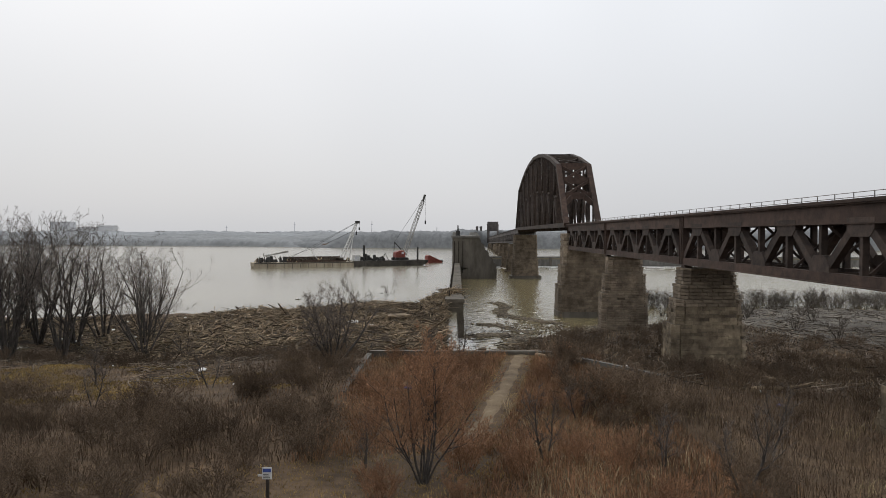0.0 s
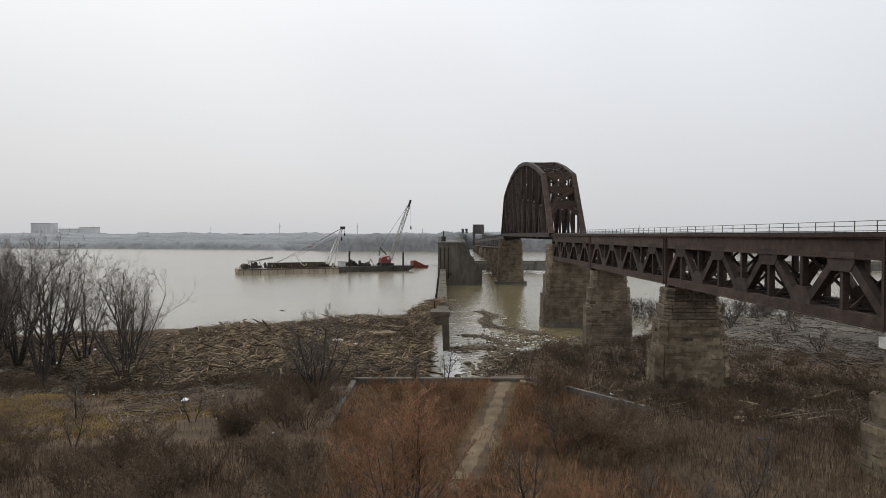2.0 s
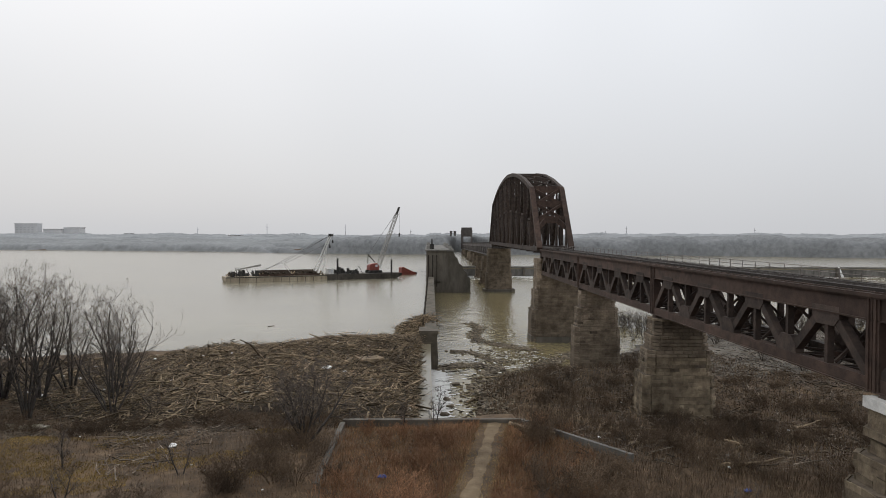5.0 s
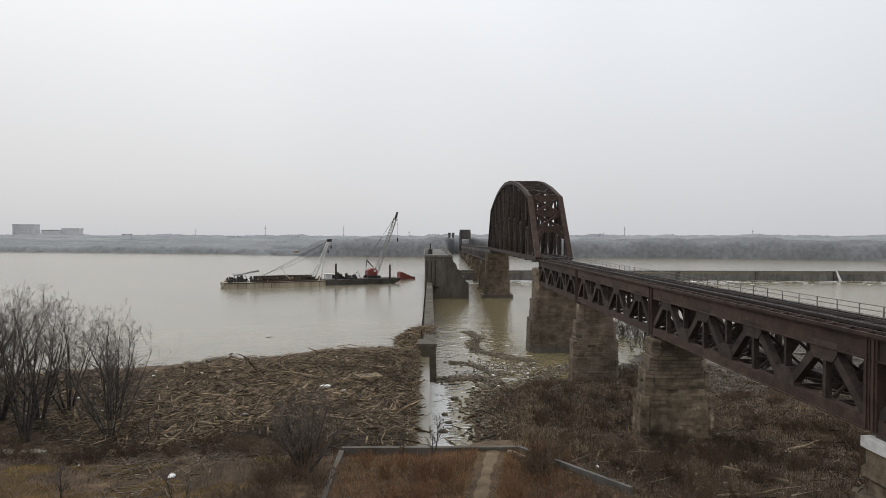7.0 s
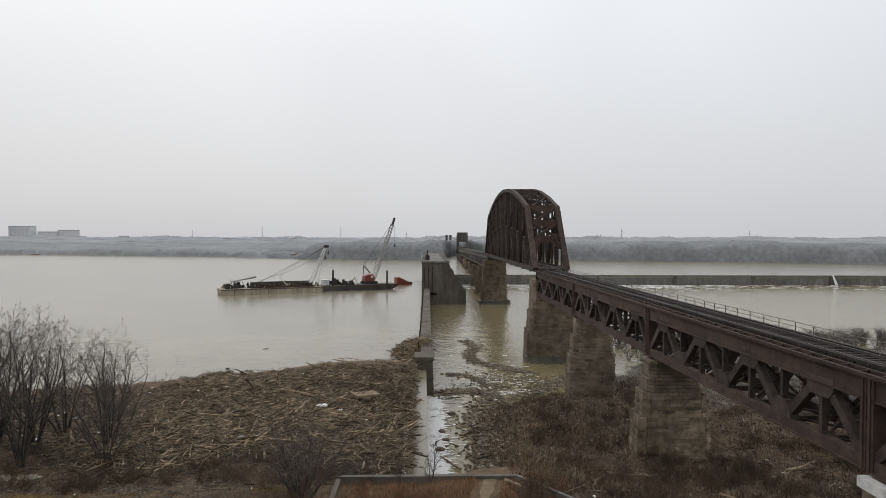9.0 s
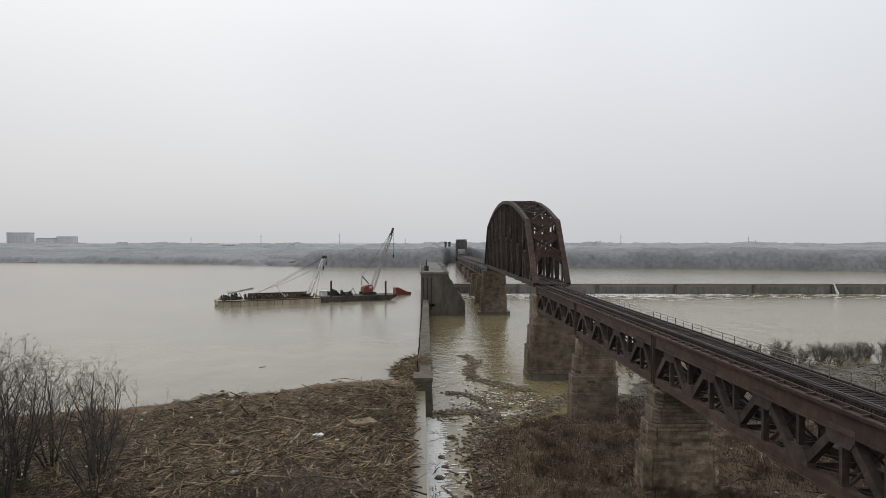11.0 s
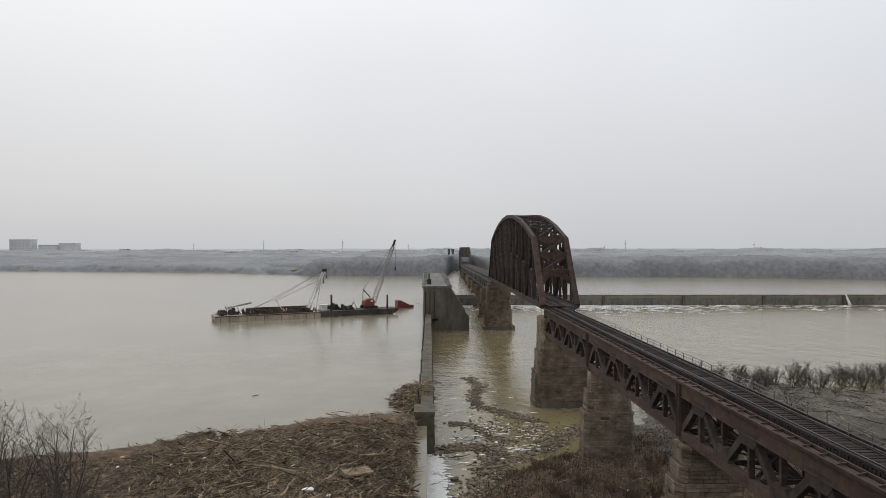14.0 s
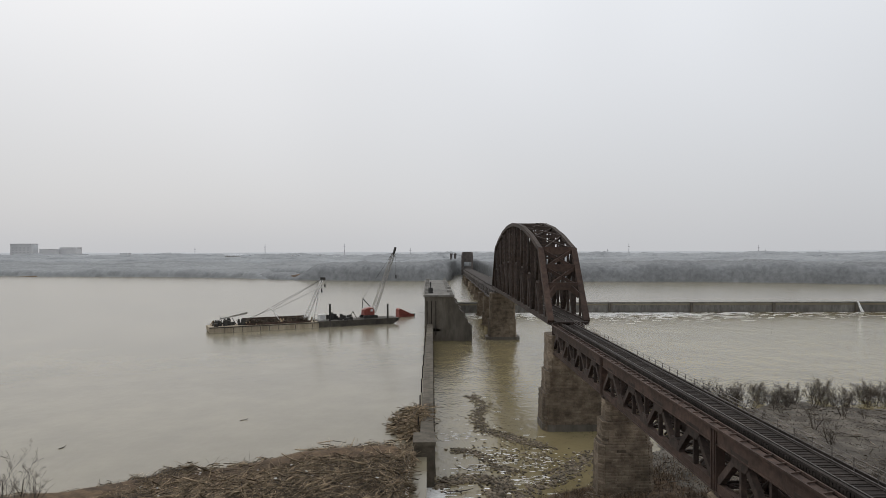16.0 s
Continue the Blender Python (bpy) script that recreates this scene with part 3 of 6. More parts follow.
def deck_span(y0, first=True):
    """One deck-truss span, 30 m, with floor, track and railings."""
    sp = thing("bridge_span", (0, y0, -DROP), "rust-brown riveted steel deck truss span of a railway bridge", "bridge span", "deck truss spans")
    vert = Shape().beam((0, 0, ZB + 0.25), (0, 0, ZT - 0.4), 0.34, 0.26, (0, 1, 0)).mesh("vertical", M_STEEL)
    post = Shape().box(-0.3, 0.3, -0.22, 0.22, ZB - 0.35, ZT + 0.45).box(-0.36, 0.36, -0.06, 0.06, ZB - 0.35, ZT + 0.45).mesh("end_post", M_STEEL_RED)
    up = Shape().beam((0, 0.25, ZB + 0.1), (0, HALF - 0.25, ZT - 0.3), 0.40, 0.48).mesh("diagonal", M_STEEL)
    down = Shape().beam((0, 0.25, ZT - 0.3), (0, HALF - 0.25, ZB + 0.1), 0.40, 0.48).mesh("diagonal", M_STEEL)
    gus_t = Shape().plate(((-1.15, ZT - 0.2), (1.15, ZT - 0.2), (1.15, ZT - 0.75), (0.75, ZT - 1.15), (-0.75, ZT - 1.15), (-1.15, ZT - 0.75)), "x", -0.235, 0.235).mesh("gusset", M_STEEL)
    gus_b = Shape().plate(((-1.1, ZB), (1.1, ZB), (1.0, ZB + 0.7), (0.55, ZB + 1.15), (-0.55, ZB + 1.15), (-1.0, ZB + 0.7)), "x", -0.235, 0.235).mesh("gusset", M_STEEL)
    for xt, m in ((XN, M_STEEL_RED), (XF, M_STEEL)):
        # plate-girder top chord with flanges
        zu = ZT + (0.45 if xt == XN else 0.26)
        top = Shape().plate(((xt - 0.30, ZT - 0.52), (xt + 0.30, ZT - 0.52), (xt + 0.30, ZT - 0.45), (xt + 0.22, ZT - 0.45), (xt + 0.22, zu), (xt + 0.36, zu),
                             (xt + 0.36, zu + 0.08), (xt - 0.36, zu + 0.08), (xt - 0.36, zu), (xt - 0.22, zu), (xt - 0.22, ZT - 0.45), (xt - 0.30, ZT - 0.45)), "y", 0.05, SPAN - 0.05)
        part("top_chord", top, m, sp)
        bot = Shape().plate(((xt - 0.33, ZB - 0.34), (xt + 0.33, ZB - 0.34), (xt + 0.33, ZB - 0.28), (xt + 0.24, ZB - 0.28), (xt + 0.24, ZB + 0.26), (xt - 0.24, ZB + 0.26),
                             (xt - 0.24, ZB - 0.28), (xt - 0.33, ZB - 0.28)), "y", 0.05, SPAN - 0.05)
        part("bottom_chord", bot, m, sp)
        for i in range(9):
            o = part("end_post" if i in (0, 8) else "vertical", post if i in (0, 8) else vert, None, sp)
            o.location = (xt, min(max(i * HALF, 0.25), SPAN - 0.25), 0)
            if 0 < i < 8:
                o = part("gusset", gus_t if i % 2 else gus_b, None, sp)
                o.location = (xt, i * HALF, 0)
            if i < 8:
                o = part("diagonal", down if i % 2 else up, None, sp)
                o.location = (xt, i * HALF, 0)
    frame_x = Shape().beam((XN + 0.3, 0, ZB + 0.3), (XF - 0.3, 0, ZT - 0.5), 0.14, 0.14, (0, 1, 0)).beam((XF - 0.3, 0.16, ZB + 0.3), (XN + 0.3, 0.16, ZT - 0.5), 0.14, 0.14, (0, 1, 0)).mesh("sway_brace", M_STEEL)
    beam = Shape().box(XN + 0.24, XF - 0.24, -0.12, 0.12, ZT - 0.45, ZT + 0.30).mesh("floor_beam", M_STEEL)
    low = Shape().box(XN + 0.26, XF - 0.26, -0.09, 0.09, ZB - 0.15, ZB + 0.15).mesh("bottom_strut", M_STEEL)
    lat = Shape().beam((XN + 0.3, 0.1, ZB), (XF - 0.3, HALF - 0.1, ZB), 0.16, 0.10).beam((XF - 0.3, 0.1, ZB + 0.12), (XN + 0.3, HALF - 0.1, ZB + 0.12), 0.16, 0.10).mesh("lateral", M_STEEL)
    for i in range(9):
        yy = min(max(i * HALF, 0.3), SPAN - 0.3)
        for nm, me in (("floor_beam", beam), ("bottom_strut", low), ("sway_brace", frame_x)):
            part(nm, me, None, sp).location = (0, yy, 0)
        if i < 8:
            part("lateral", lat, None, sp).location = (0, i * HALF, 0)
    for xs in (21.35, 22.5):
        part("stringer", Shape().box(xs - 0.15, xs + 0.15, 0, SPAN, ZT - 0.25, ZT + 0.34), M_STEEL, sp)
    # open timber floor: ties, guard timbers, rails
    tie = Shape().box(20.95, 23.3, -0.115, 0.115, 16.0, 16.22).mesh("tie", M_TIE)
    for i in range(100):
        part("tie", tie, None, sp).location = (0, 0.15 + i * 0.3, 0.012 * ((i * 7) % 5))
    for xr in (21.35, 22.78):
        part("rail", Shape().box(xr - 0.07, xr + 0.07, 0, SPAN, 16.274, 16.30).box(xr - 0.02, xr + 0.02, 0, SPAN, 16.30, 16.37).box(xr - 0.04, xr + 0.04, 0, SPAN, 16.37, 16.41), M_TRACK, sp, "dull brown steel rail")
    for xg in (21.05, 23.2):
        part("guard_timber", Shape().box(xg - 0.1, xg + 0.1, 0, SPAN, 16.274, 16.42), M_TIE, sp)
    # bare walkway frame along the edge: two runners and rungs
    part("walkway_runner", Shape().box(19.30, 19.42, 0, SPAN, 16.19, 16.36), M_STEEL_RED, sp, "rust-red walkway runner without boards")
    part("walkway_runner", Shape().box(20.20, 20.30, 0, SPAN, 16.19, 16.34), M_STEEL_RED, sp)
    rung = Shape().beam((19.42, 0, 16.27), (20.20, 0.28, 16.27), 0.09, 0.09).mesh("walkway_rung", M_STEEL_RED)
    for i in range(20):
        part("walkway_rung", rung, None, sp).location = (0, 0.75 + i * 1.5, 0)
    # railing on the river side
    pst = Shape().rod((23.05, 0, 16.2), (23.05, 0, 17.05), 0.032, 0.032, 5).mesh("railing_post", M_RAIL)
    for i in range(16):
        part("railing_post", pst, None, sp).location = (0, 0.5 + i * 2.0, 0)
    for zz in (16.5, 16.77, 17.04):
        part("railing_bar", Shape().rod((23.05, 0, zz), (23.05, SPAN, zz), 0.022, 0.022, 5), M_RAIL, sp)
    return sp


span = deck_span(33.5)
for k in (3.5, 63.5, 93.5):
    copy_thing(span, pose(0, k, -DROP))

# through truss
Y0, PANEL, NP = 127.6, 9.85, 10
TXN, TXF = 19.85, 25.6
ZLOW = 16.3
TOPS = {1: 27.8, 2: 30.2, 3: 31.95, 4: 33.0, 5: 33.4, 6: 33.0, 7: 31.95, 8: 30.2, 9: 27.8}
ARCH = thing("arch_truss_span", (0.12, Y0, -DROP), "tall dark brown steel through-truss span with curved top chord", "bridge span")


def laced(p, q, w, d, x_axis=True):
    """A built-up member: two channels with lacing between them."""
    s = Shape()
    p, q = Vector(p), Vector(q)
    a = (q - p).normalized()
    side = Vector((1, 0, 0)).cross(a).normalized()
    for k in (-1, 1):
        s.beam(p + side * (k * d / 2), q + side * (k * d / 2), w, 0.13, side)
    n = max(2, int((q - p).length / 0.8))
    for i in range(n):
        k = 1 if i % 2 else -1
        s.beam(p.lerp(q, i / n) + side * (k * d / 2), p.lerp(q, (i + 1) / n) - side * (k * d / 2), w * 0.8, 0.1, side)
        s.beam(p.lerp(q, i / n) - side * (k * d / 2), p.lerp(q, (i + 1) / n) + side * (k * d / 2), w * 0.5, 0.1, side)
    return s


for xt in (TXN, TXF):
    B = [(xt, i * PANEL, ZLOW) for i in range(NP + 1)]
    T = {i: (xt, i * PANEL, z) for i, z in TOPS.items()}
    part("end_post", Shape().beam(B[0], T[1], 0.95, 0.9, (0, 0, 1)), M_STEEL_RED, ARCH)
    part("end_post", Shape().beam(B[10], T[9], 0.75, 0.8, (0, 0, 1)), M_STEEL, ARCH)
    part("bottom_chord", Shape().box(xt - 0.3, xt + 0.3, 0, NP * PANEL, ZLOW - 0.45, ZLOW + 0.4), M_STEEL, ARCH)
    for i in range(1, 9):
        part("top_chord", Shape().beam(T[i], T[i + 1], 0.7, 0.75), M_STEEL, ARCH)
    for i in range(1, 10):
        part("vertical", laced((xt, i * PANEL, ZLOW + 0.4), (xt, i * PANEL, TOPS[i] - 0.4), 0.6, 0.85), M_STEEL, ARCH)
        mz = (ZLOW + TOPS[i]) / 2
        if i != 5:
            # subdivided panel: diagonal, hanger and strut at half length
            j = i + 1 if i < 5 else i - 1
            part("diagonal", laced(T[i], B[j], 0.6, 0.8), M_STEEL, ARCH)
            my = (i + j) / 2 * PANEL
            hz = (TOPS[i] + ZLOW) / 2
            part("hanger", Shape().beam((xt, my, ZLOW), (xt, my, hz), 0.4, 0.6, (0, 1, 0)), M_STEEL, ARCH)
            part("sub_strut", Shape().beam((xt, my, hz), B[i], 0.4, 0.5), M_STEEL, ARCH)
            part("sub_strut", Shape().beam((xt, my, hz), (xt, my, (TOPS[i] + TOPS[j]) / 2), 0.36, 0.5, (0, 1, 0)), M_STEEL, ARCH)
            part("mid_strut", Shape().beam((xt, i * PANEL, hz), (xt, my, hz), 0.34, 0.42), M_STEEL, ARCH)
        if i in (4, 5):
            part("counter", laced(B[i], T[i + 1], 0.5, 0.6), M_STEEL, ARCH)
    for i in (0, 9):
        my = (i + 0.5) * PANEL
        part("hanger", Shape().beam((xt, my, ZLOW), (xt, my, (ZLOW + 27.8) / 2), 0.3, 0.4, (0, 1, 0)), M_STEEL, ARCH)
xa, xb = TXN + 0.36, TXF - 0.36
for i in range(1, 10):
    z = TOPS[i]
    part("top_strut", Shape().beam((xa, i * PANEL, z), (xb, i * PANEL, z), 0.4, 0.6), M_STEEL, ARCH)
    if 1 < i < 9:
        part("sway_strut", Shape().beam((xa, i * PANEL, z - 4), (xb, i * PANEL, z - 4), 0.3, 0.4), M_STEEL, ARCH)
        for sgn in (0, 1):
            part("sway_brace", Shape().beam((xa, i * PANEL + 0.12 * sgn, z - (0.3 if sgn else 3.8)), (xb, i * PANEL + 0.12 * sgn, z - (3.8 if sgn else 0.3)), 0.2, 0.24), M_STEEL, ARCH)
    if i < 9:
        zm = (z + TOPS[i + 1]) / 2
        part("top_strut", Shape().beam((xa, (i + 0.5) * PANEL, zm), (xb, (i + 0.5) * PANEL, zm), 0.3, 0.4), M_STEEL, ARCH)
        part("sway_strut", Shape().beam((xa, (i + 0.5) * PANEL, zm - 2.2), (xb, (i + 0.5) * PANEL, zm - 2.2), 0.24, 0.3), M_STEEL, ARCH)
        part("top_lateral", Shape().beam((xa, i * PANEL, z), (xb, (i + 1) * PANEL, TOPS[i + 1]), 0.24, 0.26), M_STEEL, ARCH)
        part("top_lateral", Shape().beam((xb, i * PANEL, z + 0.2), (xa, (i + 1) * PANEL, TOPS[i + 1] + 0.2), 0.24, 0.2), M_STEEL, ARCH)
for end in (0, 1):
    def at(x, u):
        yy = u * PANEL
        return (x, NP * PANEL - yy if end else yy, ZLOW + u * (27.8 - ZLOW))
    for u in (0.985, 0.73, 0.47):
        part("portal_strut", Shape().beam(at(xa, u), at(xb, u), 0.6, 1.25), M_STEEL_RED, ARCH)
    for u0, u1 in ((0.73, 0.985), (0.47, 0.73)):
        part("portal_brace", Shape().beam(at(xa, u0), at(xb, u1), 0.4, 0.5), M_STEEL_RED, ARCH)
        part("portal_brace", Shape().beam(at(xb, u0), at(xa, u1), 0.34, 0.5), M_STEEL_RED, ARCH)
    part("portal_knee", Shape().beam(at(xa, 0.34), at(xa + 1.3, 0.455), 0.4, 0.9), M_STEEL_RED, ARCH)
    part("portal_knee", Shape().beam(at(xb, 0.34), at(xb - 1.3, 0.455), 0.4, 0.9), M_STEEL_RED, ARCH)
for i in range(NP + 1):
    part("floor_beam", Shape().box(xa, xb, i * PANEL - 0.2, i * PANEL + 0.2, ZLOW - 0.9, ZLOW - 0.1), M_STEEL, ARCH)
part("floor", Shape().box(20.6, 25.6, -1.4, NP * PANEL, ZLOW - 0.06, ZLOW + 0.14), M_TIE, ARCH, "dark timber track floor")
for xr in (22.1, 23.56):
    part("rail", Shape().box(xr - 0.05, xr + 0.05, -1.4, NP * PANEL, ZLOW + 0.145, ZLOW + 0.3), M_RAIL, ARCH)
for xs in (21.35, 23.0, 24.4):
    part("stringer", Shape().box(xs - 0.15, xs + 0.15, -1.4, NP * PANEL, ZLOW - 0.7, ZLOW - 0.064), M_STEEL, ARCH)

# far spans beyond the arch, on a slight bend to the second arch
def far_x(y):
    return 22.9 + max(0, y - 226) * 0.0213


FAR_GRADE = 0.0135
FAR = [226 + 38.4 * i for i in range(9)]
for i in range(8):
    y0, y1 = FAR[i], FAR[i + 1]
    c = (far_x(y0) + far_x(y1)) / 2
    fs = thing("bridge_span", (c, y0, -DROP), "far dark steel deck truss span of the railway bridge", "bridge span", "far deck spans")
    fs.matrix_basis = pose(c, y0, -DROP - FAR_GRADE * (y0 - 226), -math.degrees(FAR_GRADE))
    n = 8
    h = (y1 - y0) / n
    for sx in (-2.6, 2.6):
        part("top_chord", Shape().box(sx - 0.25, sx + 0.25, 0.1, y1 - y0 - 0.1, 14.9, 16.1), M_STEEL_FAR, fs)
        part("bottom_chord", Shape().box(sx - 0.25, sx + 0.25, 0.1, y1 - y0 - 0.1, 12.0, 12.5), M_STEEL_FAR, fs)
        for k in range(n):
            a, b = (12.4, 15.0) if k % 2 == 0 else (15.0, 12.4)
            part("diagonal", Shape().beam((sx, k * h, a), (sx, (k + 1) * h, b), 0.35, 0.45), M_STEEL_FAR, fs)
            part("vertical", Shape().beam((sx, k * h + 0.2, 12.5), (sx, k * h + 0.2, 14.9), 0.3, 0.3, (0, 1, 0)), M_STEEL_FAR, fs)
    part("floor", Shape().box(-3.0, 3.0, 0, y1 - y0, 16.104, 16.5), M_TIE, fs)

AX = far_x(533)
far_arch = thing("arch_truss_span", (AX, 533.3, -DROP - 4.15), "distant dark arched through-truss span", "bridge span", turn=-3.4)
for sx in (-3.7, 3.7):
    pts = [(0, 15.5), (3.5, 27.6), (22, 28.2), (45, 28.4), (68, 28.2), (86.5, 27.6), (90, 15.5)]
    for (a, za), (b, zb) in zip(pts, pts[1:]):
        part("top_chord", Shape().beam((sx, a, za), (sx, b, zb), 1.0, 1.0), M_STEEL_FAR, far_arch)
    for a, za in pts[1:-1]:
        part("vertical", Shape().beam((sx, a, 16), (sx, a, za), 0.7, 0.7, (0, 1, 0)), M_STEEL_FAR, far_arch)
    for (a, za), (b, zb) in zip(pts[1:], pts[2:]):
        part("diagonal", Shape().beam((sx, a, za), (sx, b, 16), 0.7, 0.7), M_STEEL_FAR, far_arch)
    part("bottom_chord", Shape().box(sx - 0.5, sx + 0.5, 0, 90, 15.2, 16.2), M_STEEL_FAR, far_arch)
    part("end_post", Shape().box(sx - 0.7, sx + 0.7, 0.2, 1.6, 12.0, 26.5), M_STEEL_FAR, far_arch)
    for k in range(9):
        part("hanger", Shape().box(sx - 0.3, sx + 0.3, 7 + k * 9.2, 8.2 + k * 9.2, 16.204, 27.6), M_STEEL_FAR, far_arch)
for a, za in ((3.5, 27.6), (22, 28.2), (45, 28.4), (68, 28.2), (86.5, 27.6)):
    part("top_strut", Shape().beam((-3.2, a, za), (3.2, a, za), 0.9, 0.9), M_STEEL_FAR, far_arch)
    part("sway_brace", Shape().beam((-3.2, a, za - 3.6), (3.2, a, za - 3.6), 0.5, 5.2), M_STEEL_FAR, far_arch)
    part("sway_brace", Shape().beam((-3.2, a, za - 2.0), (3.2, a, za - 0.3), 0.6, 0.6), M_STEEL_FAR, far_arch)
part("floor", Shape().box(-3.2, 3.2, 0, 90, 15.3, 16.0), M_TIE, far_arch)
lift = thing("lift_tower", (24.9, 700, -DROP), "distant dark steel lift-span tower", "tower")
for sx in (-1.9, 1.9):
    part("leg", Shape().box(sx - 1.1, sx + 1.1, -1, 1, 3, 21), M_STEEL_FAR, lift)
    part("sheave_house", Shape().box(sx - 1.3, sx + 1.3, -1.5, 1.5, 21.004, 22.4), M_STEEL_FAR, lift)
part("cross_head", Shape().box(-0.79, 0.79, -0.8, 0.8, 12, 15), M_STEEL_FAR, lift)


# ---- bridge piers ----
def ring(x0, x1, y0, y1, nose):
    """Plan of a pier course: a rectangle with blunt-nosed ends."""
    c = (y0 + y1) / 2
    q = (y1 - y0) / 4
    return [(x0, y0 + q * 0.7), (x0 + nose, y0), (x1 - nose, y0), (x1, y0 + q * 0.7), (x1, y1 - q * 0.7), (x1 - nose, y1), (x0 + nose, y1), (x0, y1 - q * 0.7)]


def stone_mesh(name, seed):
    r = random.Random(seed)
    b = 0.03
    pts, fs = [], []
    for yy, k in ((0.0, 0.0), (-0.86, 0.0), (-1.0, b)):
        for x, z in ((-0.5 + k, -0.5 + k), (0.5 - k, -0.5 + k), (0.5 - k, 0.5 - k), (-0.5 + k, 0.5 - k)):
            pts.append((x + r.uniform(-0.03, 0.03), yy + (r.uniform(-0.2, 0.1) if yy < -0.9 else 0), z + r.uniform(-0.05, 0.05)))
    for a in (0, 4):
        fs += [(a + i, a + (i + 1) % 4, a + 4 + (i + 1) % 4, a + 4 + i) for i in range(4)]
    fs.append((8, 9, 10, 11))
    return Shape().solid(pts, fs).mesh(name, M_STONE)


STONES = []


def pier(y, x0, x1, z0, z1, y_half, steps, label, single_stones=True, cap=True, course=0.30, length=0.8, seed=1, plinth=0.0):
    """A masonry pier: solid core, coursed stones round it, stepped noses and a cap."""
    pr = thing("bridge_pier", (-0.12, y, -DROP), label, "bridge pier", "bridge piers")
    r = random.Random(seed)
    levels = []
    rows = int((z1 - z0) / course)
    pieces = []
    for k in range(rows):
        za, zb = z0 + k * course, z0 + (k + 1) * course
        out = 0.0
        for lim, o in steps:
            if zb <= lim + 0.01:
                out = o
                break
        tap = 0.018 * (z1 - za)
        pl = ring(x0 - out - tap, x1 + out * 0.7 + tap, -y_half - tap - out * 0.25, y_half + tap + out * 0.25, 0.55)
        inner = [(px * 0.985 + (x0 + x1) / 2 * 0.015, py * 0.95) for px, py in pl]
        levels += [[(px, py, za + 0.002) for px, py in inner], [(px, py, zb) for px, py in inner]]
        for (ax, ay), (bx, by) in zip(pl, pl[1:] + pl[:1]):
            ln = math.hypot(bx - ax, by - ay)
            m = max(1, round(ln / length))
            shift = 0.5 * (k % 2) if m > 2 else 0
            cuts = [0.0] + [min(0.98, max(0.02, (i + r.uniform(-0.18, 0.18) - shift + 0.25) / m)) for i in range(1, m)] + [1.0]
            for u, v in zip(cuts, cuts[1:]):
                if (v - u) * ln < 0.12 or r.random() < 0.012:
                    continue
                cx, cy = ax + (bx - ax) * (u + v) / 2, ay + (by - ay) * (u + v) / 2
                ang = math.atan2(by - ay, bx - ax)
                pieces.append((cx, cy, (za + zb) / 2, ang, (v - u) * ln * 0.993, course * r.uniform(0.95, 1.0), r.uniform(0.05, 0.09) + (r.uniform(0.0, 0.16) if ln < 1.6 else 0.0)))
    part("core", Shape().loft(levels), M_CORE, pr, "dark mortared core")
    if single_stones:
        if not STONES:
            STONES.extend(stone_mesh("stone", i) for i in range(6))
        # those that face the open field are laid one by one
        pieces.sort(key=lambda p: (p[1] > 0.3 and p[0] > x0 + 1.0, p[2]))
        near, rest = pieces[:300], pieces[300:]
        for cx, cy, cz, ang, ln, hh, dd in near:
            o = part("stone", STONES[r.randrange(6)], None, pr)
            o.matrix_basis = Matrix.LocRotScale((cx, cy, cz + r.uniform(-0.03, 0.03)), Euler((0, r.uniform(-0.03, 0.03), ang + r.uniform(-0.05, 0.05))), (ln, dd, hh))
    else:
        rest = pieces
    if rest:
        s = Shape()
        for cx, cy, cz, ang, ln, hh, dd in rest:
            ca, sa = math.cos(ang), math.sin(ang)
            def at2(u, w, h):
                return (cx + u * ca + w * sa, cy + u * sa - w * ca, cz + h)
            h2, l2 = hh / 2, ln / 2
            s.solid([at2(-l2, 0, -h2), at2(l2, 0, -h2), at2(l2, 0, h2), at2(-l2, 0, h2), at2(-l2 + .04, dd, -h2 + .04), at2(l2 - .04, dd, -h2 + .04), at2(l2 - .04, dd, h2 - .04), at2(-l2 + .04, dd, h2 - .04)],
                    ((4, 5, 6, 7), (0, 1, 5, 4), (1, 2, 6, 5), (2, 3, 7, 6), (3, 0, 4, 7)))
        tagged(part("stonework", s, M_STONE_FAR, pr), kind="stuff")
    if plinth:
        part("plinth", Shape().plate(ring(x0 - plinth, x1 + plinth, -y_half - plinth * 0.6, y_half + plinth * 0.6, 0.9), "z", z0, 1.3), M_CONC_DARK, pr, "dark wet masonry plinth")
    if cap:
        ztop = z0 + rows * course
        part("capstone", Shape().plate(ring(x0 - 0.1, x1 + 0.1, -y_half - 0.12, y_half + 0.12, 0.5), "z", ztop + 0.004, z1 + 0.02), M_STONE, pr, "worn tan capstone")
    return pr


